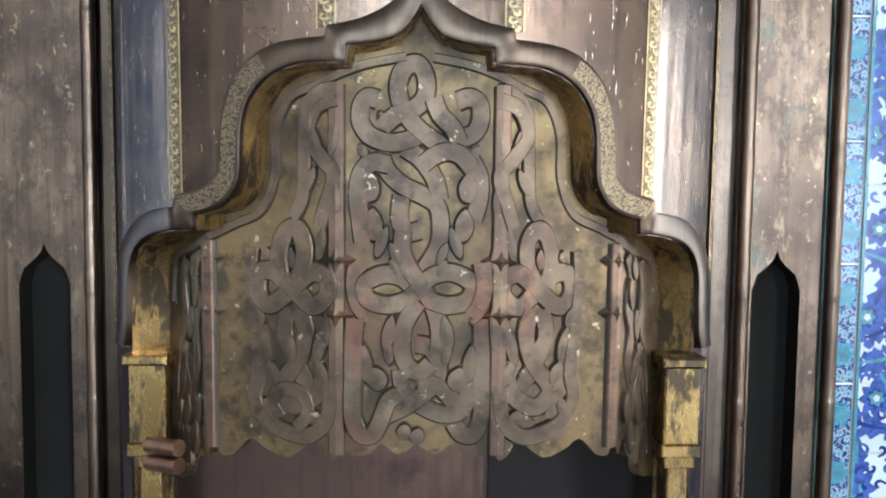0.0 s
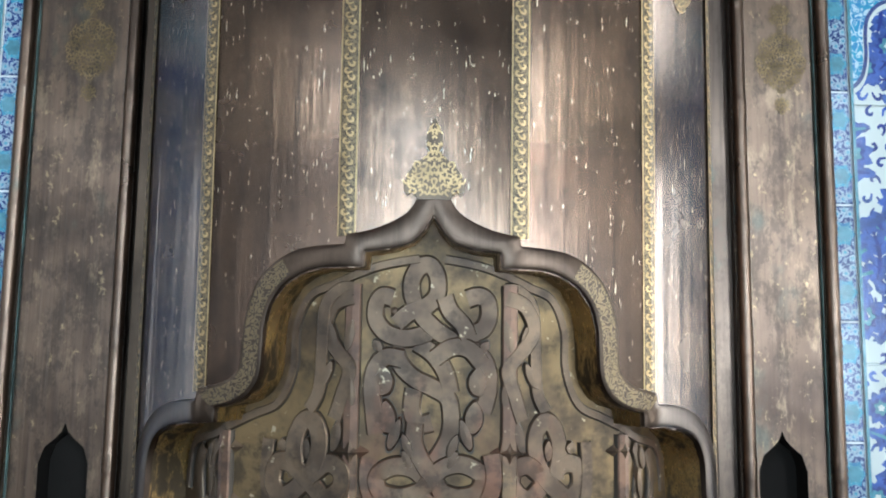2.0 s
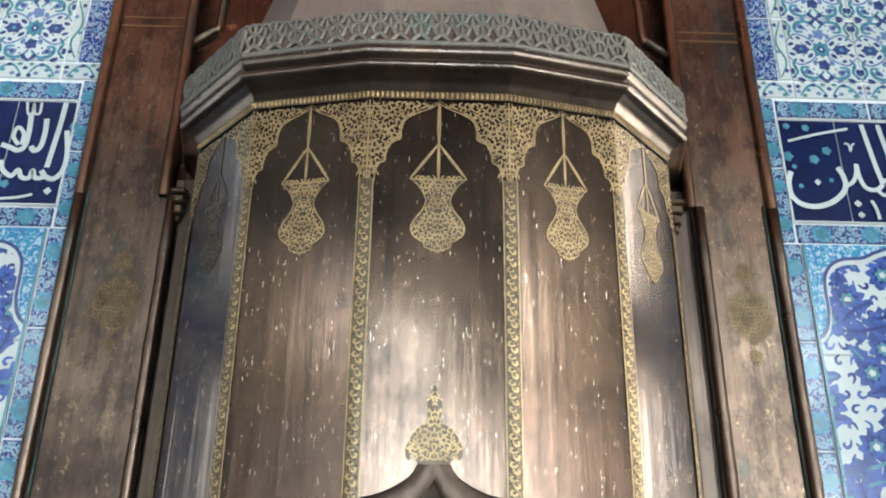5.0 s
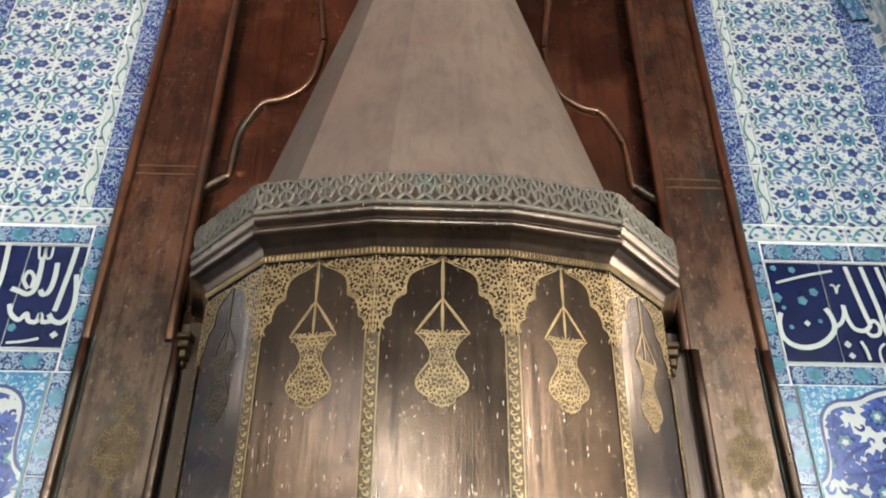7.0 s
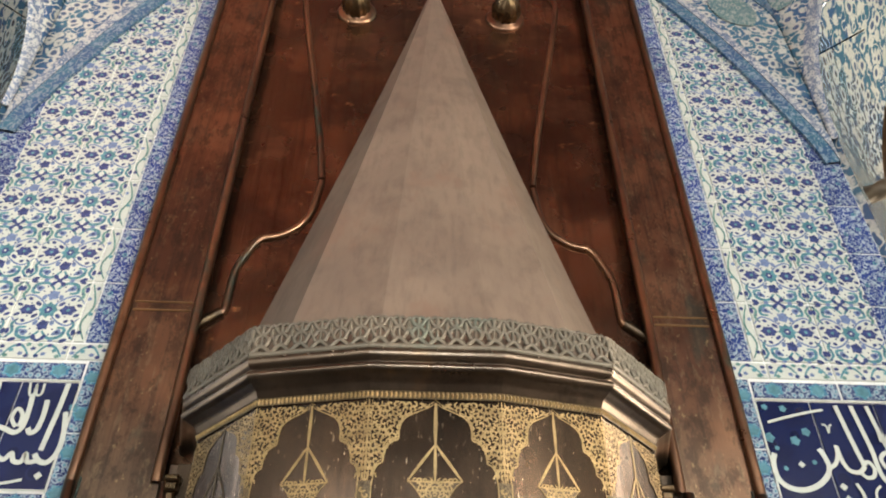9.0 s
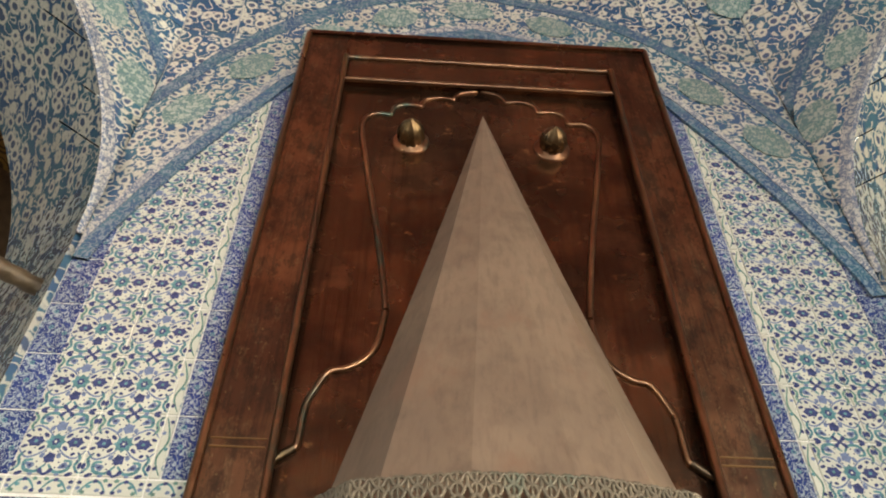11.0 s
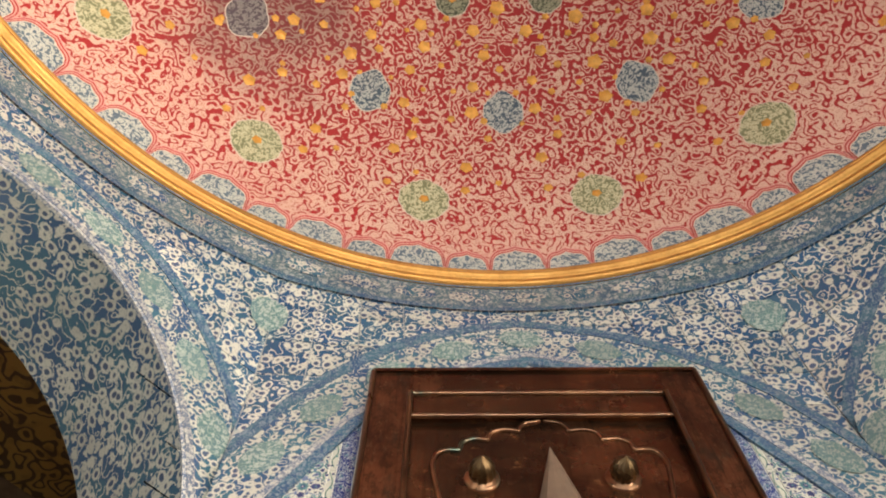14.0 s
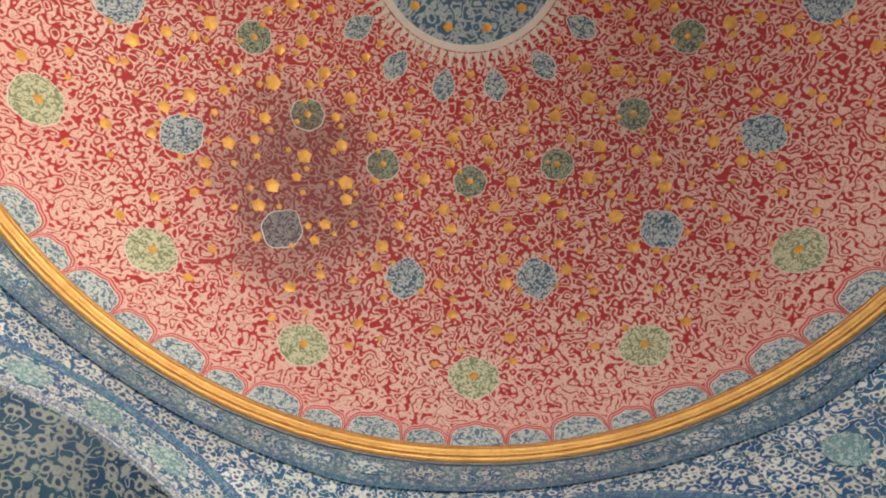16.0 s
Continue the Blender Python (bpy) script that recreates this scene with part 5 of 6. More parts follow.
def stud(cu, cz, r=0.006):
    g = Geo()
    g.fan(hood_pt(cu, cz, AO + 0.010), [hood_pt(cu + r * math.cos(t), cz + r * math.sin(t), AO) for t in (math.pi * j / 4 for j in range(8))], 0, True)
    part("stud", g, CARVED, apron)

# ---------- knotted relief of the apron ----------
def A(x, y):
    """Pixel positions of the carving in the camera's view to (u, z)."""
    return ((x - 745) * 0.00081, 1.54 - (y - 500) * 0.00083)


def strap(pts, w=0.010, both=True, dx=0, mirror=745, h=0.010):
    ribbon([A(x + dx, y) for x, y in pts], w, h)
    if both:
        ribbon([A(2 * mirror - x + dx, y) for x, y in pts], w, h * 0.86)


def leaves(L, both=True, mirror=745):
    for x, y, a, b, t in L:
        u, z = A(x, y)
        leaf(u, z, a * 0.00082, b * 0.00082, t)
        if both:
            u, z = A(2 * mirror - x, y)
            leaf(u, z, a * 0.00082, b * 0.00082, -t)


# middle face: braided strands with side loops
def trace(L, w=0.0118, h=0.010):
    for j, pts in enumerate(L):
        ribbon([A(x, y) for x, y in pts], w, h - 0.0016 * (j % 3))


trace([[(668, 182), (648, 178), (635, 195), (636, 222), (655, 244), (690, 254), (728, 248), (758, 232)],
       [(676, 228), (702, 207), (738, 193), (756, 170), (754, 138), (738, 120), (716, 128), (704, 155), (710, 188), (730, 218), (762, 244), (800, 264), (838, 280), (858, 312), (858, 350), (848, 385)],
       [(815, 182), (838, 176), (855, 186), (858, 212), (846, 236), (815, 248)],
       [(770, 178), (782, 205), (806, 228), (818, 252)],
       [(672, 268), (684, 300), (712, 326), (748, 342), (778, 360), (786, 395), (782, 430), (764, 462), (740, 492)],
       [(716, 262), (748, 282), (774, 316), (784, 352)],
       [(846, 300), (818, 272), (784, 270), (752, 290)],
       [(690, 292), (660, 288), (638, 305), (630, 340), (634, 380), (640, 425)],
       [(712, 345), (708, 385), (722, 408), (748, 404)],
       [(716, 405), (714, 440), (730, 474), (756, 508), (776, 545), (786, 585), (782, 620)],
       [(742, 512), (715, 488), (680, 482), (648, 495), (642, 512), (656, 530), (690, 536), (722, 528), (745, 508), (772, 484), (808, 478), (842, 492), (848, 510), (834, 530), (798, 536), (764, 526)],
       [(746, 530), (722, 565), (714, 605), (722, 640), (748, 656), (770, 640)],
       [(742, 606), (768, 612), (786, 640), (780, 672), (752, 700), (716, 722), (680, 738)],
       [(712, 652), (718, 684), (744, 712), (790, 732), (826, 728), (842, 700), (836, 672)],
       [(748, 672), (782, 680), (810, 704), (820, 722)],
       [(626, 560), (622, 610), (622, 680), (622, 735), (636, 768), (660, 770), (676, 742), (690, 708), (712, 696)],
       [(866, 560), (868, 620), (868, 690), (868, 740), (854, 770), (830, 768), (816, 748)],
       [(628, 470), (624, 500), (632, 535), (648, 556)], [(864, 460), (870, 500), (862, 535), (846, 556)]])
leaves([(654, 330, 20, 30, 0.1), (660, 395, 20, 34, 0.1), (676, 425, 12, 34, -0.35), (838, 335, 14, 26, 0.1), (690, 585, 14, 38, -0.2), (645, 640, 16, 40, 0.1), (668, 668, 22, 26, 0.3), (700, 445, 10, 26, 0.4), (640, 268, 10, 14, 0.6), (700, 470, 9, 20, 0.5), (690, 620, 11, 26, 0.1)])
for x, y in ((745, 772), (720, 764)):
    leaf(*A(x, y), 0.014, 0.013, 1.57)
for x, y in ((655, 375), (836, 375), (662, 652), (834, 646), (672, 206), (640, 565), (850, 565)):
    stud(*A(x, y), 0.0075)
# neighbours: single knots
for mx, s in ((497, 1), (985, -1)):
    def Q(x, y):
        return (mx + s * (x - 497), y)
    def one(pts, w=0.0125):
        ribbon([A(*Q(x, y)) for x, y in pts], w, 0.0095)
    one([(478, 505), (470, 450), (485, 410), (510, 405), (525, 440), (512, 490), (485, 520), (450, 540), (425, 520), (430, 485), (460, 480), (500, 510), (540, 540), (572, 520), (570, 490), (540, 480), (505, 505)])
    one([(490, 545), (480, 590), (500, 640), (530, 690), (500, 720), (455, 700), (430, 670)])
    one([(512, 545), (525, 590), (508, 640), (470, 690), (500, 722), (548, 700), (565, 660)])
    one([(418, 600), (425, 660), (415, 710), (440, 750), (480, 770), (530, 775), (570, 745), (578, 690)], 0.011)
    one([(470, 745), (455, 715), (480, 690), (520, 700), (530, 735), (505, 760)], 0.009)
    one([(585, 430), (592, 480), (578, 520), (590, 560), (585, 640), (592, 700)], 0.008)
    one([(412, 440), (408, 500), (414, 560), (418, 590)], 0.009)
    one([(590, 180), (548, 195), (530, 240), (560, 280), (585, 310), (570, 360), (555, 400)], 0.0105)
    one([(500, 385), (520, 350), (525, 280), (530, 200), (560, 168), (592, 165)], 0.009)
    for x, y, a, b, t in ((445, 450, 13, 13, 0), (440, 610, 15, 40, 0.2), (555, 610, 15, 40, -0.2), (545, 250, 13, 34, 0.3), (560, 430, 12, 34, -0.2), (535, 320, 12, 30, -0.5), (455, 660, 16, 28, 0.5), (540, 740, 20, 16, 0.2), (568, 585, 13, 36, -0.1), (428, 560, 12, 22, 0.3), (560, 660, 15, 30, 0.3), (497, 620, 13, 30, 0.0), (585, 250, 11, 34, -0.2), (590, 350, 10, 30, 0.1), (440, 725, 14, 22, -0.4), (497, 455, 10, 22, 0.0)):
        u, z = A(*Q(x, y))
        leaf(u, z, a * 0.00082, b * 0.00082, t * s)
    for x, y in ((430, 650), (560, 640), (556, 365), (440, 490)):
        stud(*A(*Q(x, y)))
# outer faces: leafy scrolls
for s in (-1, 1):
    for pts in ([(0.375, 1.58), (0.395, 1.55), (0.385, 1.50), (0.40, 1.46), (0.392, 1.41), (0.41, 1.36), (0.40, 1.31)], [(0.43, 1.44), (0.44, 1.40), (0.425, 1.36), (0.445, 1.31), (0.45, 1.26)], [(0.42, 1.57), (0.437, 1.53), (0.432, 1.47), (0.46, 1.42), (0.475, 1.35), (0.478, 1.25)]):
        ribbon([(s * u, z) for u, z in pts], 0.0095, 0.009)
    for u, z, a, b, t in ((0.39, 1.52, 0.01, 0.03, 0.2), (0.41, 1.40, 0.013, 0.03, -0.3), (0.43, 1.33, 0.012, 0.03, 0.2), (0.46, 1.33, 0.01, 0.03, 0), (0.385, 1.34, 0.012, 0.03, 0.1), (0.405, 1.29, 0.014, 0.034, 0.25), (0.43, 1.27, 0.013, 0.036, -0.2), (0.455, 1.275, 0.012, 0.034, 0.2), (0.412, 1.47, 0.011, 0.03, 0.1), (0.445, 1.37, 0.012, 0.034, 0.3), (0.468, 1.30, 0.010, 0.036, -0.1), (0.40, 1.56, 0.011, 0.022, 0.3)):
        leaf(s * u, z, a, b, s * t)
# corner ribs with diamond knots
for j in (2, 3, 4, 5):
    u = US[j]
    top = hood_arch(u) - 0.02 if j in (3, 4) else 1.60
    ribbon([(u, 1.285), (u, 1.40), (u, 1.50), (u, top)], 0.0125, 0.011, "rib", CARVED_RIB)
    for z in (1.575, 1.495):
        g = Geo()
        g.fan(hood_pt(u, z, AO + 0.014), [hood_pt(u + a, z + b, AO) for a, b in ((0.032, 0), (0.012, 0.012), (0, 0.034), (-0.012, 0.012), (-0.032, 0), (-0.012, -0.012), (0, -0.034), (0.012, -0.012))])
        part("diamond", g, CARVED, apron)
# rim inside the arch
for d, w in ((-0.02, 0.006),):
    L = [p for p in arch_line(d) if abs(p.x) > 0.02 and abs(p.x) < xu(0.44)]
    for s in (-1, 1):
        ribbon([(p.x, p.y) for p in L if s * p.x > 0][::2], w, 0.007, "rim")

# ---------- hearth under the hood ----------
g = Geo()
g.box((-0.455, WALL_Y - 0.012, 0), (0.455, WALL_Y - 0.004, 1.75))
hearth = thing("hearth", "brown metal hearth lining with a sooty cheek under the hood", "hearth")
part("back_plate", g, HEARTH, hearth, "brownish worn metal back plate")
g = Geo()
g.box((0.15, WALL_Y - 0.03, 0), (0.455, WALL_Y - 0.014, 1.6))
part("cheek_plate", g, SOOT, hearth, "sooty dark plate")
g = Geo()
g.box((-0.52, 1.22, 0.0), (0.52, WALL_Y - 0.035, 0.12), 0, 0.004)
part("hearth_stone", g, MARBLE, hearth, "grey marble hearth stone")
for s in (-1, 1):
    g = Geo()
    g.box((min(s * 0.435, s * 0.462), 1.24, 0.12), (max(s * 0.435, s * 0.462), WALL_Y - 0.035, 1.42))
    part("side_plate", g, SOOT, hearth, "sooty side plate")
for s in (-1, 1):
    c = thing("bracket", "worn gilt and blackened bronze bracket beside the hearth opening", "bracket", "brackets under the hood")
    x0, x1 = HX + s * 0.395, HX + s * 0.452
    lo, hi = min(x0, x1), max(x0, x1)
    g = Geo()
    g.box((lo, 1.205, 1.275), (hi, 1.275, 1.402), 0, 0.003)
    part("shaft", g, GILT, c)
    g = Geo()
    g.box((lo - 0.006, 1.195, 1.402), (hi + 0.006, 1.28, 1.418), 0, 0.003)
    part("cap", g, GILT, c)
    g = Geo()
    for a, z0, z1 in ((0.003, 1.255, 1.275), (-0.004, 1.235, 1.255), (-0.012, 0.13, 1.235)):
        g.box((lo - a, 1.205 - a, z0), (hi + a, 1.275, z1), 0, 0.002)
    part("foot", g, GILT, c)
lev = thing("copper_pipes", "two short stacked copper pipes beside the hearth opening", "pipe")
for z in (1.285, 1.258):
    g = Geo()
    g.tube([(-0.395, 1.17, z), (-0.40 + 0.06, 1.14, z + 0.004)], [0.0125, 0.013], 12)
    part("pipe", g, COPPER_TUBE, lev)

# ---------- tiles of the fireplace wall ----------
def tile_mesh(name, w, h, mats, motif=None, gap=0.0024, lift=0.005, chamfer=0.002):
    """A glazed tile about its middle, front towards -y."""
    g = Geo()
    g.box((-w / 2 + gap, -lift + chamfer, -h / 2 + gap), (w / 2 - gap, 0.0, h / 2 - gap), 0, chamfer)
    if motif:
        motif(g, w, h, -lift - 0.0005)
    ob = part(name, g, mats)
    me = ob.data
    bpy.data.objects.remove(ob)
    return me


def put_tile(me, name, x, z, flip=False, parent=None):
    ob = new(name, me)
    ob.parent = parent or wall_north
    ob.location = (x, WALL_Y, z)
    if flip:
        ob.scale = (-1, 1, 1)
    return ob


def disc(g, x, z, y, rx, rz, m, lobes=0, n=12, turn=0.0):
    pts = []
    for j in range(n):
        t = 2 * math.pi * j / n
        q = 1 + (0.18 * math.cos(lobes * t) if lobes else 0)
        a, b = rx * q * math.cos(t), rz * q * math.sin(t)
        pts.append((x + a * math.cos(turn) - b * math.sin(turn), y, z + a * math.sin(turn) + b * math.cos(turn)))
    g.face(pts, m)


def stroke(g, pts, y, w, m, n=5, taper=True):
    P = smooth(pts, n)
    L, R = [], []
    for j, p in enumerate(P):
        t = P[min(j + 1, len(P) - 1)] - P[max(j - 1, 0)]
        t = t.normalized() if t.length > 1e-7 else Vector((1, 0))
        f = w * (0.35 + 0.65 * math.sin(math.pi * min(max(j / (len(P) - 1), 0.06), 0.94)) ** 0.6) if taper else w
        L.append((p.x - t.y * f, y, p.y + t.x * f)), R.append((p.x + t.y * f, y, p.y - t.x * f))
    g.grid([R, L], m, False)


def floral(g, w, h, y):
    """Rosettes, leaves and hooked stems on white."""
    X, Z = lambda a: a * w, lambda b: b * h
    for s in (-1, 1):
        for q in (-1, 1):
            stroke(g, [(X(0.06 * s), Z(0.08 * q)), (X(0.2 * s), Z(0.2 * q)), (X(0.36 * s), Z(0.24 * q)), (X(0.49 * s), Z(0.12 * q))], y, 0.0028, 4)
            stroke(g, [(X(0.02 * s), Z(0.34 * q)), (X(0.14 * s), Z(0.45 * q)), (X(0.30 * s), Z(0.42 * q)), (X(0.33 * s), Z(0.30 * q)), (X(0.22 * s), Z(0.28 * q))], y - 0.0002, 0.0050, 2)
            stroke(g, [(X(0.49 * s), Z(0.46 * q)), (X(0.40 * s), Z(0.36 * q)), (X(0.44 * s), Z(0.24 * q)), (X(0.38 * s), Z(0.15 * q))], y - 0.0002, 0.0042, 3 if q > 0 else 2)
            disc(g, X(0.17 * s), Z(0.10 * q), y - 0.0004, 0.010, 0.0055, 1, 0, 8, 0.7 * s * q)
            disc(g, X(0.12 * s), Z(0.21 * q), y - 0.0004, 0.0065, 0.009, 4, 0, 8, 0.3 * s)
            disc(g, X(0.43 * s), Z(0.08 * q), y - 0.0004, 0.009, 0.005, 1, 0, 8, 0.4 * q)
            disc(g, X(0.24 * s), Z(0.36 * q), y - 0.0004, 0.0125, 0.009, 4, 3, 12, 0.5 * s)
            disc(g, X(0.24 * s), Z(0.36 * q), y - 0.0007, 0.005, 0.004, 1, 0, 8)
            disc(g, X(0.47 * s), Z(0.35 * q), y - 0.0004, 0.006, 0.010, 1, 0, 8)
            disc(g, X(0.36 * s), Z(0.48 * q), y - 0.0004, 0.011, 0.006, 1, 0, 8, 0.4 * q)
            disc(g, X(0.07 * s), Z(0.44 * q), y - 0.0004, 0.0065, 0.009, 1, 0, 8, 0.6 * s * q)
            disc(g, X(0.31 * s), Z(0.18 * q), y - 0.0004, 0.007, 0.005, 1, 0, 8, 0.5 * s)
            disc(g, X(0.19 * s), Z(0.49 * q), y - 0.0004, 0.007, 0.004, 4, 0, 8)
        disc(g, X(0.29 * s), 0, y - 0.0005, 0.0215, 0.0155, 1, 6, 18)
        disc(g, X(0.29 * s), 0, y - 0.0009, 0.005, 0.005, 2, 0, 8)
        disc(g, 0, Z(0.245 * s), y - 0.0005, 0.015, 0.0155, 1 if s < 0 else 4, 5, 15)
        for a, b, r in ((0.22, 0.03, 3), (0.40, 0.17, 4), (0.09, 0.15, 3), (0.16, 0.31, 3), (0.33, 0.36, 3), (0.45, 0.44, 4), (0.06, 0.30, 3), (0.27, 0.10, 3), (0.41, 0.28, 3), (0.13, 0.39, 3)):
            for q in (-1, 1):
                disc(g, X(a * q), Z(b * s), y - 0.0003, r * 0.0011, r * 0.0008, 1, 0, 6, 0.8 * q * s)
        stroke(g, [(X(-0.10), Z(0.40 * s)), (0, Z(0.49 * s)), (X(0.10), Z(0.40 * s))], y - 0.0003, 0.004, 1)
    disc(g, 0, 0, y - 0.0005, 0.0235, 0.0225, 2, 8, 24)
    disc(g, 0, 0, y - 0.0009, 0.0105, 0.0105, 1, 6, 12)
    disc(g, 0, 0, y - 0.0012, 0.0035, 0.0035, 0, 0, 8)


def vine(g, w, h, y):
    """Border: pointed ovals between small flowers."""
    for s in (-1, 1):
        disc(g, 0, s * h * 0.25, y, w * 0.40, h * 0.10, 2, 6, 18)
        disc(g, 0, s * h * 0.25, y - 0.0004, w * 0.30, h * 0.07, 3, 6, 18)
        for a, b in ((0.30, 0.04), (-0.30, 0.04), (0.0, 0.09), (0.26, 0.42), (-0.26, 0.42), (0.02, 0.45)):
            disc(g, a * w, s * b * h, y - 0.0002, 0.0075, 0.0075, 1, 5, 10)
            disc(g, a * w, s * b * h, y - 0.0005, 0.0035, 0.0035, 2, 0, 6)
        stroke(g, [(-0.4 * w, s * 0.12 * h), (-0.1 * w, s * 0.06 * h), (0.15 * w, s * 0.13 * h), (0.42 * w, s * 0.08 * h)], y, 0.002, 1)
        stroke(g, [(-0.42 * w, s * 0.40 * h), (-0.12 * w, s * 0.37 * h), (0.15 * w, s * 0.44 * h), (0.42 * w, s * 0.38 * h)], y, 0.002, 1)


INKS = [WHITE_GLAZE, INK, TEAL, GREEN, GREY_BLUE]
PALE_INK = plain("pale_blue_ink", (0.31, 0.41, 0.48), 0.15, 0, 0.3, 60)
TURQ_GROUND = leafy("turquoise_ground", (0.06, 0.24, 0.33), (0.20, 0.38, 0.44), (0.04, 0.14, 0.26), 90, 0.3, 0.1)
NAVY_GROUND = leafy("deep_blue_ground", (0.020, 0.040, 0.145), (0.30, 0.39, 0.47), (0.016, 0.03, 0.11), 85, 0.32, 0.12)
TURQ_SOFT = plain("soft_turquoise", (0.105, 0.27, 0.33), 0.15, 0, 0.4, 40)
FLOR = tile_mesh("floral_tile", 0.18, 0.193, INKS, floral)
FLOR_SLIVER = tile_mesh("floral_strip", 0.032, 0.193, INKS, lambda g, w, h, y: [stroke(g, [(-0.3 * w, -0.45 * h), (0.3 * w, -0.2 * h), (-0.3 * w, 0.1 * h), (0.3 * w, 0.45 * h)], y, 0.003, 3)] + [disc(g, a * w, b * h, y - 0.0003, 0.006, 0.006, m, 5, 10) for a, b, m in ((0.2, -0.35, 1), (-0.25, -0.05, 2), (0.25, 0.2, 4), (-0.2, 0.38, 1))])
FLOR_LOW = tile_mesh("floral_strip_low", 0.18, 0.05, INKS, lambda g, w, h, y: [stroke(g, [(q * 0.04 * w, -0.3 * h), (q * 0.16 * w, 0.25 * h), (q * 0.30 * w, 0.2 * h), (q * 0.42 * w, -0.35 * h)], y, 0.0034, 2) for q in (-1, 1)] + [disc(g, a * w, b * h, y - 0.0003, 0.0068, 0.0056, m, 5, 10) for a, b, m in ((0.08, 0.34, 3), (-0.08, 0.34, 3), (0.22, 0.3, 1), (-0.22, 0.3, 1), (0.36, -0.32, 3), (-0.36, -0.32, 3), (0.07, -0.32, 1), (-0.07, -0.32, 1), (0.44, -0.1, 4), (-0.44, -0.1, 4), (0.0, 0.1, 1), (-0.3, 0.0, 2), (0.3, 0.0, 2), (-0.44, 0.2, 1), (0.44, 0.2, 1), (0.16, -0.2, 4), (-0.16, -0.2, 4))])
VINE_SIDE = tile_mesh("border_tile_side", 0.050, 0.1965, [NAVY_GROUND, PALE_INK, TURQ_GROUND, TURQ_SOFT], vine)
VINE_LOW = tile_mesh("border_tile_low", 0.050, 0.235, [NAVY_GROUND, PALE_INK, TURQ_GROUND, TURQ_SOFT], vine)


def cobalt(g, w, h, y):
    rr = random.Random(3)
    for i in range(9):
        for j in range(4):
            if rr.random() < 0.45:
                continue
            a, b = (j + 0.5) / 4 - 0.5 + rr.uniform(-0.06, 0.06), (i + 0.5) / 9 - 0.5 + rr.uniform(-0.03, 0.03)
            if (i + j) % 3 == 0:
                disc(g, a * w, b * h, y - 0.0003, 0.0075, 0.0075, 2, 5, 10)
                disc(g, a * w, b * h, y - 0.0006, 0.0035, 0.0035, 0, 0, 6)
            else:
                t = rr.uniform(0, 6.28)
                stroke(g, [(a * w + 0.009 * math.cos(t + k), b * h + 0.009 * math.sin(t + k)) for k in (0, 1.3, 2.6)], y - 0.00006 * (4 * i + j), 0.0024, 1, 3)


COBALT_GROUND = leafy("cobalt_ground", (0.028, 0.055, 0.20), (0.38, 0.46, 0.54), (0.02, 0.038, 0.15), 60, 0.30, 0.16)
COBALT_WIDE = tile_mesh("cobalt_wide_tile", 0.104, 0.193, [COBALT_GROUND, PALE_INK, TURQ_SOFT], cobalt)
COBALT = tile_mesh("cobalt_tile", 0.076, 0.193, [COBALT_GROUND, PALE_INK, TURQ_SOFT], cobalt)

LOW0 = 2.935
for s in (-1, 1):
    flip = s < 0
    # field of rosette tiles inside the lunette
    for i in range(12):
        z = LOW0 + 0.193 * (i + 0.5)
        for x in (1.005, 1.185):
            if z - 0.1 < arch_z(0, x - 0.09):
                put_tile(FLOR, "tile", s * x, z, flip)
        if z - 0.1 < arch_z(0, 0.90):
            put_tile(FLOR_SLIVER, "tile", s * 0.899, z, flip)
        if z - 0.1 < arch_z(0, 0.85):
            put_tile(COBALT, "border_tile", s * 0.845, z, flip)
        if z + 0.02 < arch_z(0, 1.30):
            put_tile(COBALT_WIDE, "border_tile", s * 1.327, z, flip)
    for x in (0.825, 1.005, 1.185, 1.365):
        put_tile(FLOR_LOW, "tile", s * x, 2.908, flip)
    for i in range(14):
        put_tile(VINE_LOW, "border_tile", s * 0.840, 2.49 - 0.235 * (i + 0.5) + (0.0 if i else 0), flip)
    put_tile(VINE_SIDE, "border_tile", s * 0.832, 2.5885, flip), put_tile(VINE_SIDE, "border_tile", s * 0.832, 2.785, flip)
# plaster joint between the copper frame and the tiles
for s in (-1, 1):
    g = Geo()
    g.box((min(s * 0.7995, s * 0.8065), WALL_Y - 0.010, 2.62), (max(s * 0.7995, s * 0.8065), WALL_Y - 0.001, 5.17), 0, 0.0015)
    part("plaster_joint", g, GROUT, wall_north, "pale plaster joint along the copper frame")
# lying border strips over and under the writing
for z, me in ((2.515, VINE_LOW), (2.852, VINE_LOW)):
    for s in (-1, 1):
        for i in range(3):
            ob = put_tile(me, "border_tile", s * (0.977 + 0.237 * i), z)
            ob.rotation_euler = (0, math.pi / 2, 0)
# writing: white letters on dark blue glazed tiles
for s in (-1, 1):
    for x0, x1 in ((0.858, 1.000), (1.000, 1.170), (1.170, 1.378)):
        g = Geo()
        lo, hi = min(s * x0, s * x1), max(s * x0, s * x1)
        g.box((lo + 0.0022, WALL_Y - 0.005, 2.5475), (hi - 0.0022, WALL_Y, 2.818), 0, 0.0015)
        part("tile", g, NAVY, wall_north, "dark blue glazed tile under the writing")
    g = Geo()
    for a, b in (((s * 0.856, 2.5445), (s * 1.345, 2.5445)), ((s * 0.856, 2.8225), (s * 1.345, 2.8225)), ((s * 0.856, 2.54), (s * 0.856, 2.826))):
        stroke(g, [a, b], WALL_Y - 0.0085, 0.0019, 0, 2, False)
    part("white_line", g, WHITE_GLAZE, wall_north)
LY = WALL_Y - 0.0082


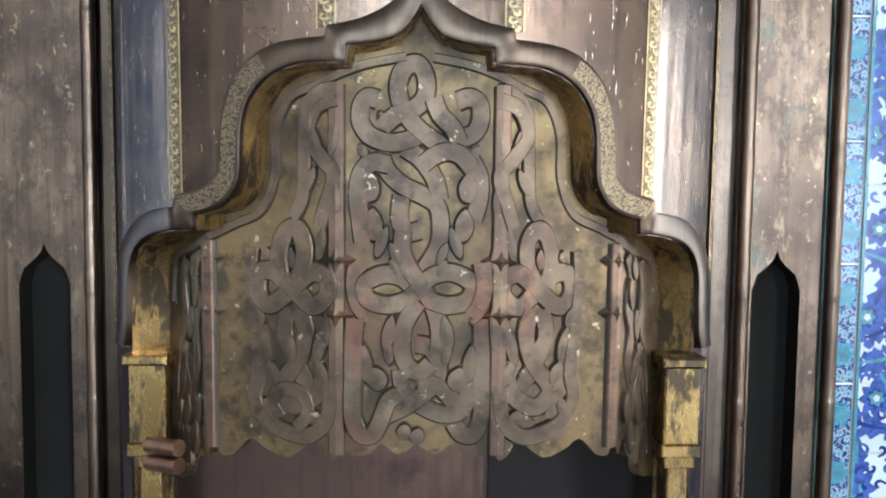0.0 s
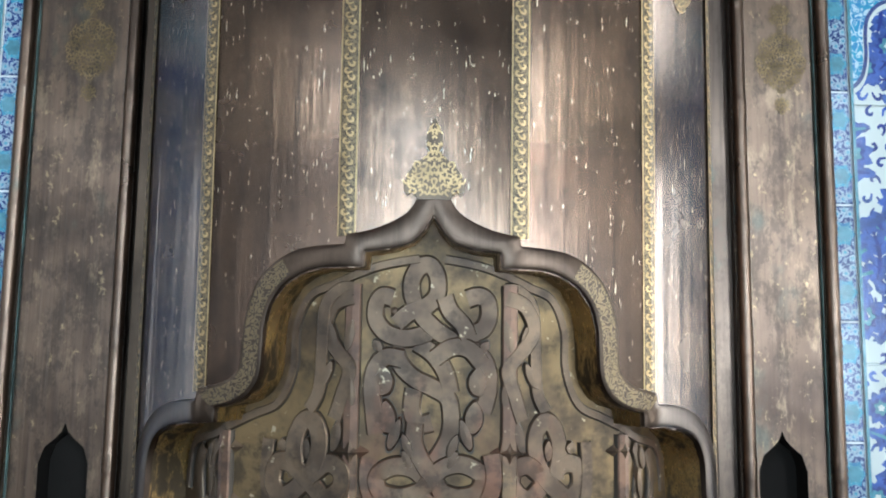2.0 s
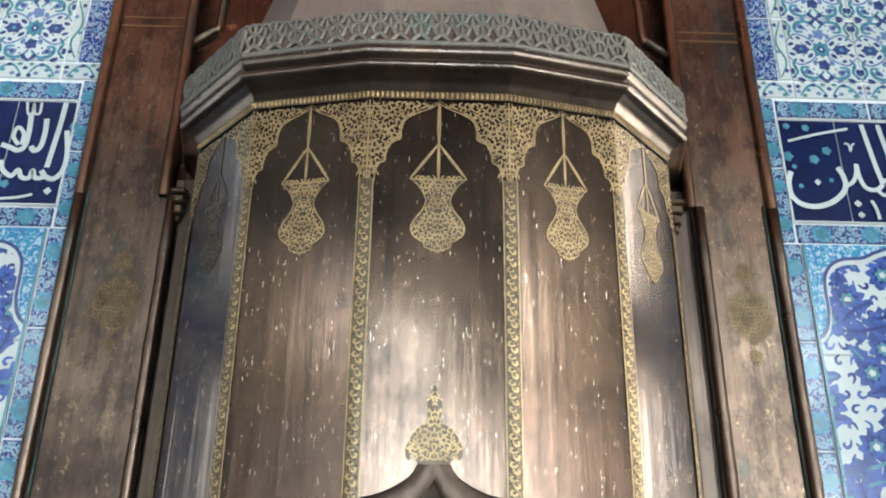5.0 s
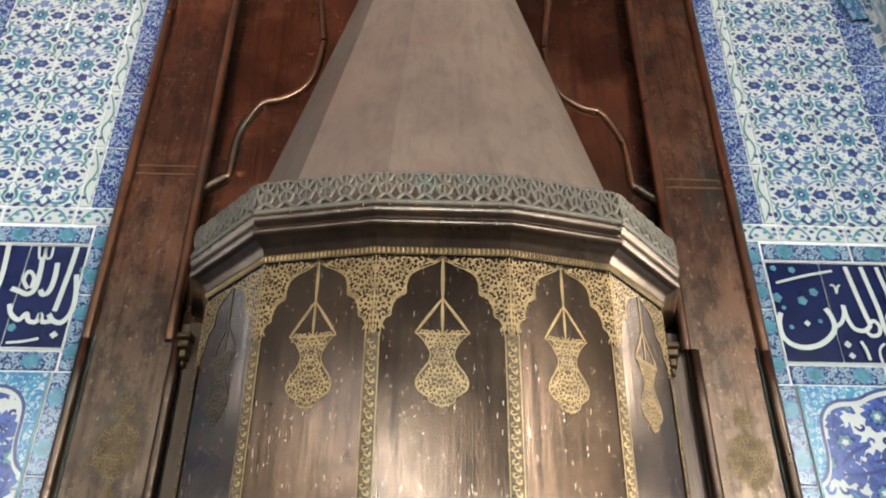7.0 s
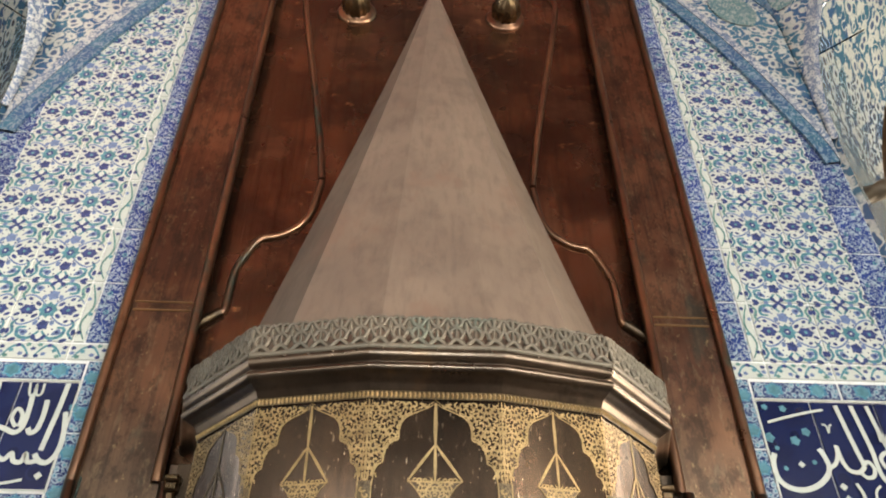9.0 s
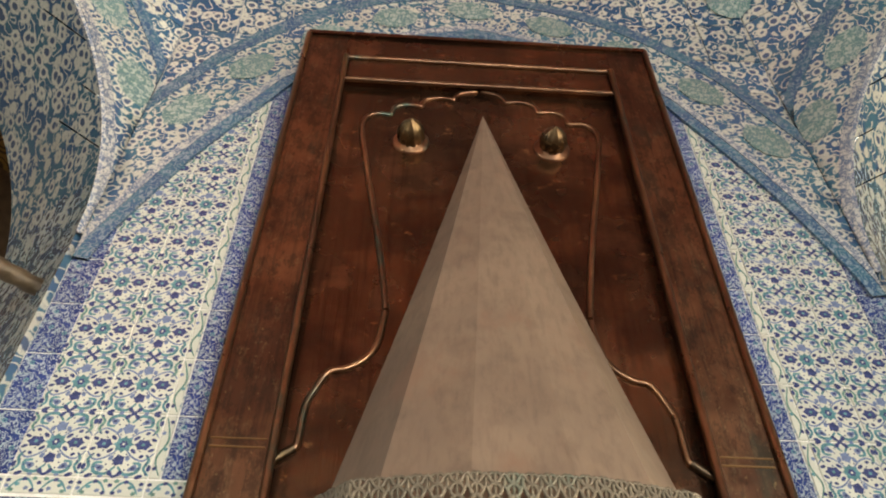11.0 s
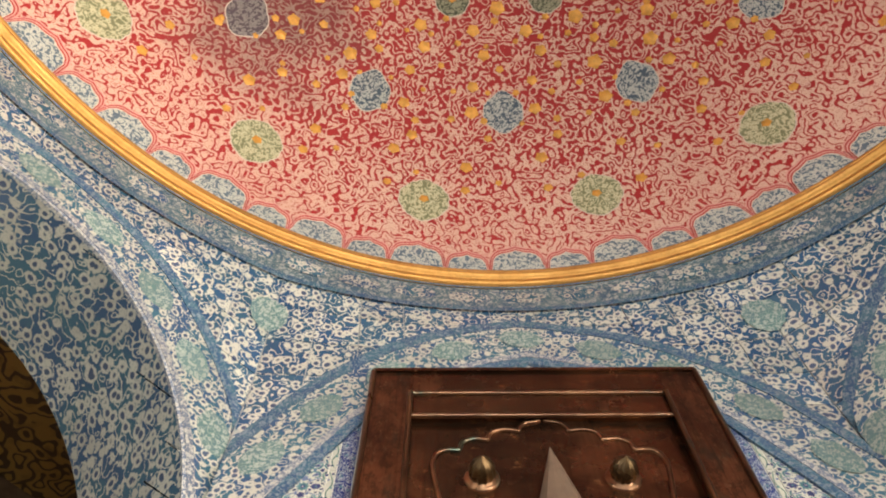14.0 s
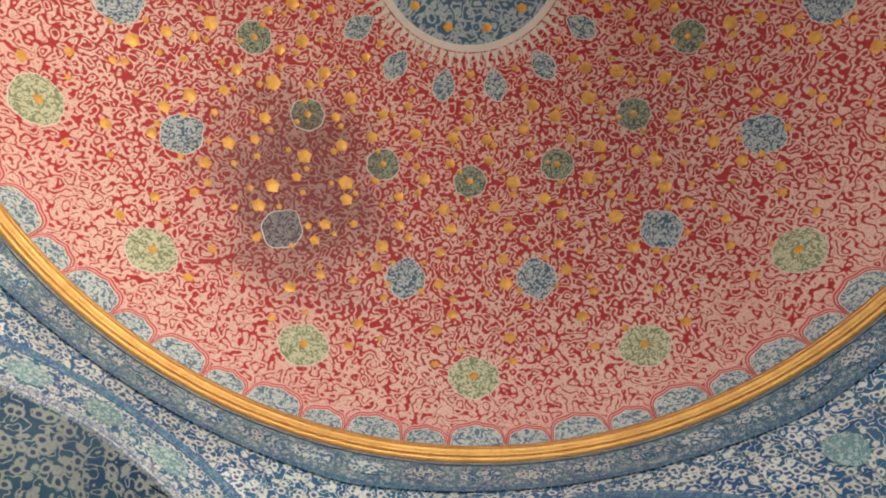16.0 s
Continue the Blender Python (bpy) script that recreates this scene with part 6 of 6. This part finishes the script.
def letters(name, to, strokes, dots, motes):
    g = Geo()
    for j, (w, pts) in enumerate(strokes):
        stroke(g, [to(*p) for p in pts], LY - 0.0004 * j, w * 0.74, 0, 6, False)
    for x, y, r in dots:
        u, z = to(x, y)
        q = LY - 0.004
        g.face([(u - r, q, z), (u, q, z - r), (u + r, q, z), (u, q, z + r)], 0)
    for j, (x, y, r) in enumerate(motes):
        u, z = to(x, y)
        disc(g, u, z, LY + 0.001 - 0.0001 * j, r, r, 1, 5, 15)
    part(name, g, [WHITE_GLAZE, TURQ_SOFT], wall_north, "white painted letters on dark blue tiles")


def to_right(x, y):
    v = (y - 308) / 400
    return (0.858 + (x - 362 - 96 * v) * (0.00061 - 0.00003 * v), 2.8225 - 0.278 * v)


def to_left(x, y):
    v = (y - 112) / 273
    return (-0.858 - (191 - 45 * v - x) * 0.00091, 2.8225 - 0.278 * v)


letters("writing", to_right, [
    (0.0088, [(432, 520), (425, 560), (440, 610), (480, 642), (540, 652), (600, 638), (645, 605), (660, 570), (645, 530), (622, 500)]),
    (0.0066, [(655, 575), (688, 555), (700, 520), (695, 485)]),
    (0.0074, [(697, 488), (715, 540), (745, 578), (788, 584), (812, 562)]),
    (0.0080, [(706, 328), (745, 420), (785, 510), (812, 562)]),
    (0.0064, [(800, 560), (826, 546), (850, 570), (845, 598), (816, 604), (796, 590)]),
    (0.0080, [(772, 328), (812, 420), (850, 510), (868, 570), (892, 612), (940, 640)]),
    (0.0074, [(840, 328), (880, 420), (930, 525)]),
    (0.0068, [(940, 508), (900, 512), (882, 536), (906, 570), (950, 576)]),
    (0.0046, [(410, 403), (530, 372), (650, 348)]),
    (0.0032, [(640, 408), (658, 412), (668, 440), (672, 415), (682, 407)]),
    (0.0056, [(765, 627), (788, 660), (802, 697)]),
    (0.0040, [(866, 634), (848, 650), (844, 672), (852, 700), (858, 716)]),
    (0.0036, [(878, 432), (888, 470), (898, 442), (906, 474), (916, 446), (922, 474)])],
    [(541, 562, 0.009), (710, 640, 0.010), (727, 682, 0.009), (918, 690, 0.009)],
    [(573, 435, 0.011), (415, 460, 0.013), (525, 470, 0.012), (480, 345, 0.009), (478, 575, 0.006), (600, 550, 0.006), (400, 340, 0.008), (445, 500, 0.006)])
letters("writing", to_left, [
    (0.0084, [(161, 118), (148, 180), (134, 235), (119, 292)]),
    (0.0084, [(166, 195), (170, 250), (162, 295), (140, 320), (118, 316), (106, 300)]),
    (0.0076, [(118, 316), (92, 320), (84, 300), (76, 320), (56, 318), (48, 300), (30, 316), (8, 300), (2, 276)]),
    (0.0084, [(113, 165), (110, 205), (100, 240), (84, 250), (76, 238)]),
    (0.0084, [(72, 150), (70, 190), (62, 235), (44, 250), (20, 242), (0, 236)]),
    (0.0064, [(44, 236), (30, 214), (40, 190), (56, 205), (52, 235)]),
    (0.0040, [(60, 120), (63, 152), (74, 152), (78, 125), (81, 152), (94, 150), (98, 122)]),
    (0.0044, [(8, 374), (50, 370), (88, 362)]),
    (0.0084, [(-22, 118), (-28, 200), (-42, 262)])],
    [(126, 353, 0.010)],
    [(183, 182, 0.010), (14, 335, 0.010)])

# lower panel: great leaves under a cusped head
CUSP = [(0.866, 2.262), (0.882, 2.275), (0.893, 2.295), (0.900, 2.33), (0.9008, 2.375), (0.906, 2.41), (0.925, 2.437), (0.955, 2.451), (1.0, 2.455), (1.03, 2.468), (1.06, 2.478), (1.105, 2.486)]
def saz_leaf(g, x, z, size, turn, rl, put):
    """A curved serrated leaf with a turquoise or dark rib."""
    bend, hand = rl.uniform(0.5, 1.1), rl.choice((-1, 1))
    mid = []
    a = turn
    for k in range(13):
        mid.append(Vector((x, z)))
        a += hand * bend / 12
        x, z = x + size / 12 * 2 * math.cos(a), z + size / 12 * 2 * math.sin(a)
    for sd in (-1, 1):
        rim = []
        for k, p in enumerate(mid):
            t = (mid[min(k + 1, 12)] - mid[max(k - 1, 0)]).normalized()
            w = size * 0.37 * math.sin(math.pi * min(max(k / 12, 0.06), 0.99)) ** 0.8 * (1.22 if k % 2 else 0.70)
            rim.append(p + Vector((-t.y, t.x)) * w * sd + t * (0.004 if k % 2 else 0))
        g.grid([[put(*p) for p in mid], [put(*p) for p in rim]], 0, False)
        for k in (3, 5, 7, 9):
            brush(g, [mid[k], mid[k].lerp(rim[k + 1], 0.4), mid[k].lerp(rim[k + 1], 0.75)], 0.0012, lambda a, b: put(a, b, 1), 3 if k % 4 == 1 else 1, 1)
    brush(g, mid[1:11:3], 0.0042, lambda a, b: put(a, b, 2), 2 if rl.random() < 0.5 else 1, 3)


def saz_flower(g, x, z, r, rl, put):
    """A round lotus: blue petals about a turquoise heart."""
    t0 = rl.uniform(0, 6.28)
    for level, (q, m, n) in enumerate(((1.0, 0, 9), (0.60, 1, 9), (0.44, 2, 6), (0.2, 3, 5))):
        rim = [(x + r * q * (1 + 0.17 * math.cos(n * t)) * math.cos(t + t0), z + r * q * (1 + 0.17 * math.cos(n * t)) * math.sin(t + t0)) for t in (2 * math.pi * k / 36 for k in range(36))]
        g.face([put(*p, level) for p in rim], m)


for s in (-1, 1):
    for i in range(9):
        z1 = 2.488 - 0.262 * i
        z0 = max(z1 - 0.262, 0.0)
        if z1 < 0.05:
            break
        for x0, x1 in ((0.866, 1.105), (1.105, 1.378)):
            g = Geo()
            lo, hi = min(s * x0, s * x1), max(s * x0, s * x1)
            g.box((lo + 0.0012, WALL_Y - 0.004, z0 + 0.0012), (hi - 0.0012, WALL_Y, z1 - 0.0012), 0, 0.002)
            part("tile", g, WHITE_GLAZE, wall_north)
    g = Geo()
    rl = random.Random(11 + s)
    for j in range(29):
        for i in range(8):
            x, z = 0.872 + 0.070 * (i + (0.5 if j % 2 else 0.0)) + rl.uniform(-0.012, 0.012), 2.475 - 0.057 * j + rl.uniform(-0.012, 0.012)
            if x > 1.36:
                continue
            base = WALL_Y - 0.0061 - 0.00006 * ((i % 3) + 3 * (j % 4))
            put = lambda a, b, level=0: (s * min(max(a, 0.869), 1.376), base - 0.00002 * level, min(b, 2.484))
            saz_flower(g, x, z, rl.uniform(0.029, 0.041), rl, put) if (i + j) % 3 == 0 else saz_leaf(g, x, z, rl.uniform(0.048, 0.082), rl.uniform(0, 6.28), rl, put)
    # small curled stems between them
    for j in range(44):
        for i in range(14):
            curl(g, 0.888 + 0.0355 * (i + (0.5 if j % 2 else 0.0)), 2.462 - 0.0355 * j, 0.0098, 2.4 * i + 1.1 * j, 1 if (i + j) % 2 else -1, lambda a, b: (s * min(a, 1.376), WALL_Y - 0.00604, b), (i + j) % 2)
    part("painted_leaves", g, [SAZ_BLUE, SAZ_DARK, TEAL, WHITE_GLAZE], wall_north, "blue serrated leaves and flowers painted on white tiles")
    g = Geo()
    for sd in (-1, 1):
        pts = smooth([(s * (1.105 + sd * (1.105 - x)), z) for x, z in CUSP], 4)
        top = [(p.x, WALL_Y - 0.0080, 2.4865) for p in pts]
        g.grid([[(p.x, WALL_Y - 0.0080, p.y) for p in pts], top], 0, False)
        stroke(g, [(p.x, p.y) for p in pts], WALL_Y - 0.0086, 0.004, 2, 1, False)
        stroke(g, [(p.x, p.y - 0.009) for p in pts], WALL_Y - 0.0084, 0.006, 1, 1, False)
    part("cusped_head", g, [SPANDREL_TILE, WHITE_GLAZE, INK], wall_north, "turquoise cusped head of the leaf panel")
    g = Geo()
    stroke(g, [(s * 0.868, 0.1), (s * 0.868, 2.487)], WALL_Y - 0.0088, 0.003, 0, 2, False)
    part("turquoise_line", g, TEAL, wall_north)

# ---------- tiles of the pendentives ----------
NC = 11
rest = Geo()
for k in range(8):
    for c in range(NC):
        s0, s1 = (HALF * (2 * c / NC - 1) + 0.0036, HALF * (2 * (c + 1) / NC - 1) - 0.0036)
        for r in range(10):
            zl, zh = 3.75 + 0.235 * r + 0.0036, min(3.75 + 0.235 * (r + 1) - 0.0036, 5.885)
            if zh <= zl:
                continue
            cols = [s0 + (s1 - s0) * j / 4 for j in range(5)]
            bot = [max(zl, arch_z(k, s) + (0.0 if k == 0 else 0.02 + 0.08 * (abs(s) / HALF) ** 4)) for s in cols]
            if all(b >= zh - 0.01 for b in bot):
                continue
            rows = [[drum_pt(k, s, min(b, zh) + (zh - min(b, zh)) * j / 2, 0.006) for s, b in zip(cols, bot)] for j in range(3)]
            near = k in (7, 0, 1)
            g = Geo() if near else rest
            g.grid(rows, 0, False)
            rim = rows[0] + [rows[1][-1]] + rows[2][::-1] + [rows[1][0], rows[0][0]]
            g.grid([rim, [p + (p - Vector((CX, CY, p.z))).normalized() * 0.008 for p in rim]], 0, False)
            if near:
                part("tile", g, DRUM, drum)
ob = part("far_tiles", rest, DRUM, drum)
ob["kind"] = "stuff"
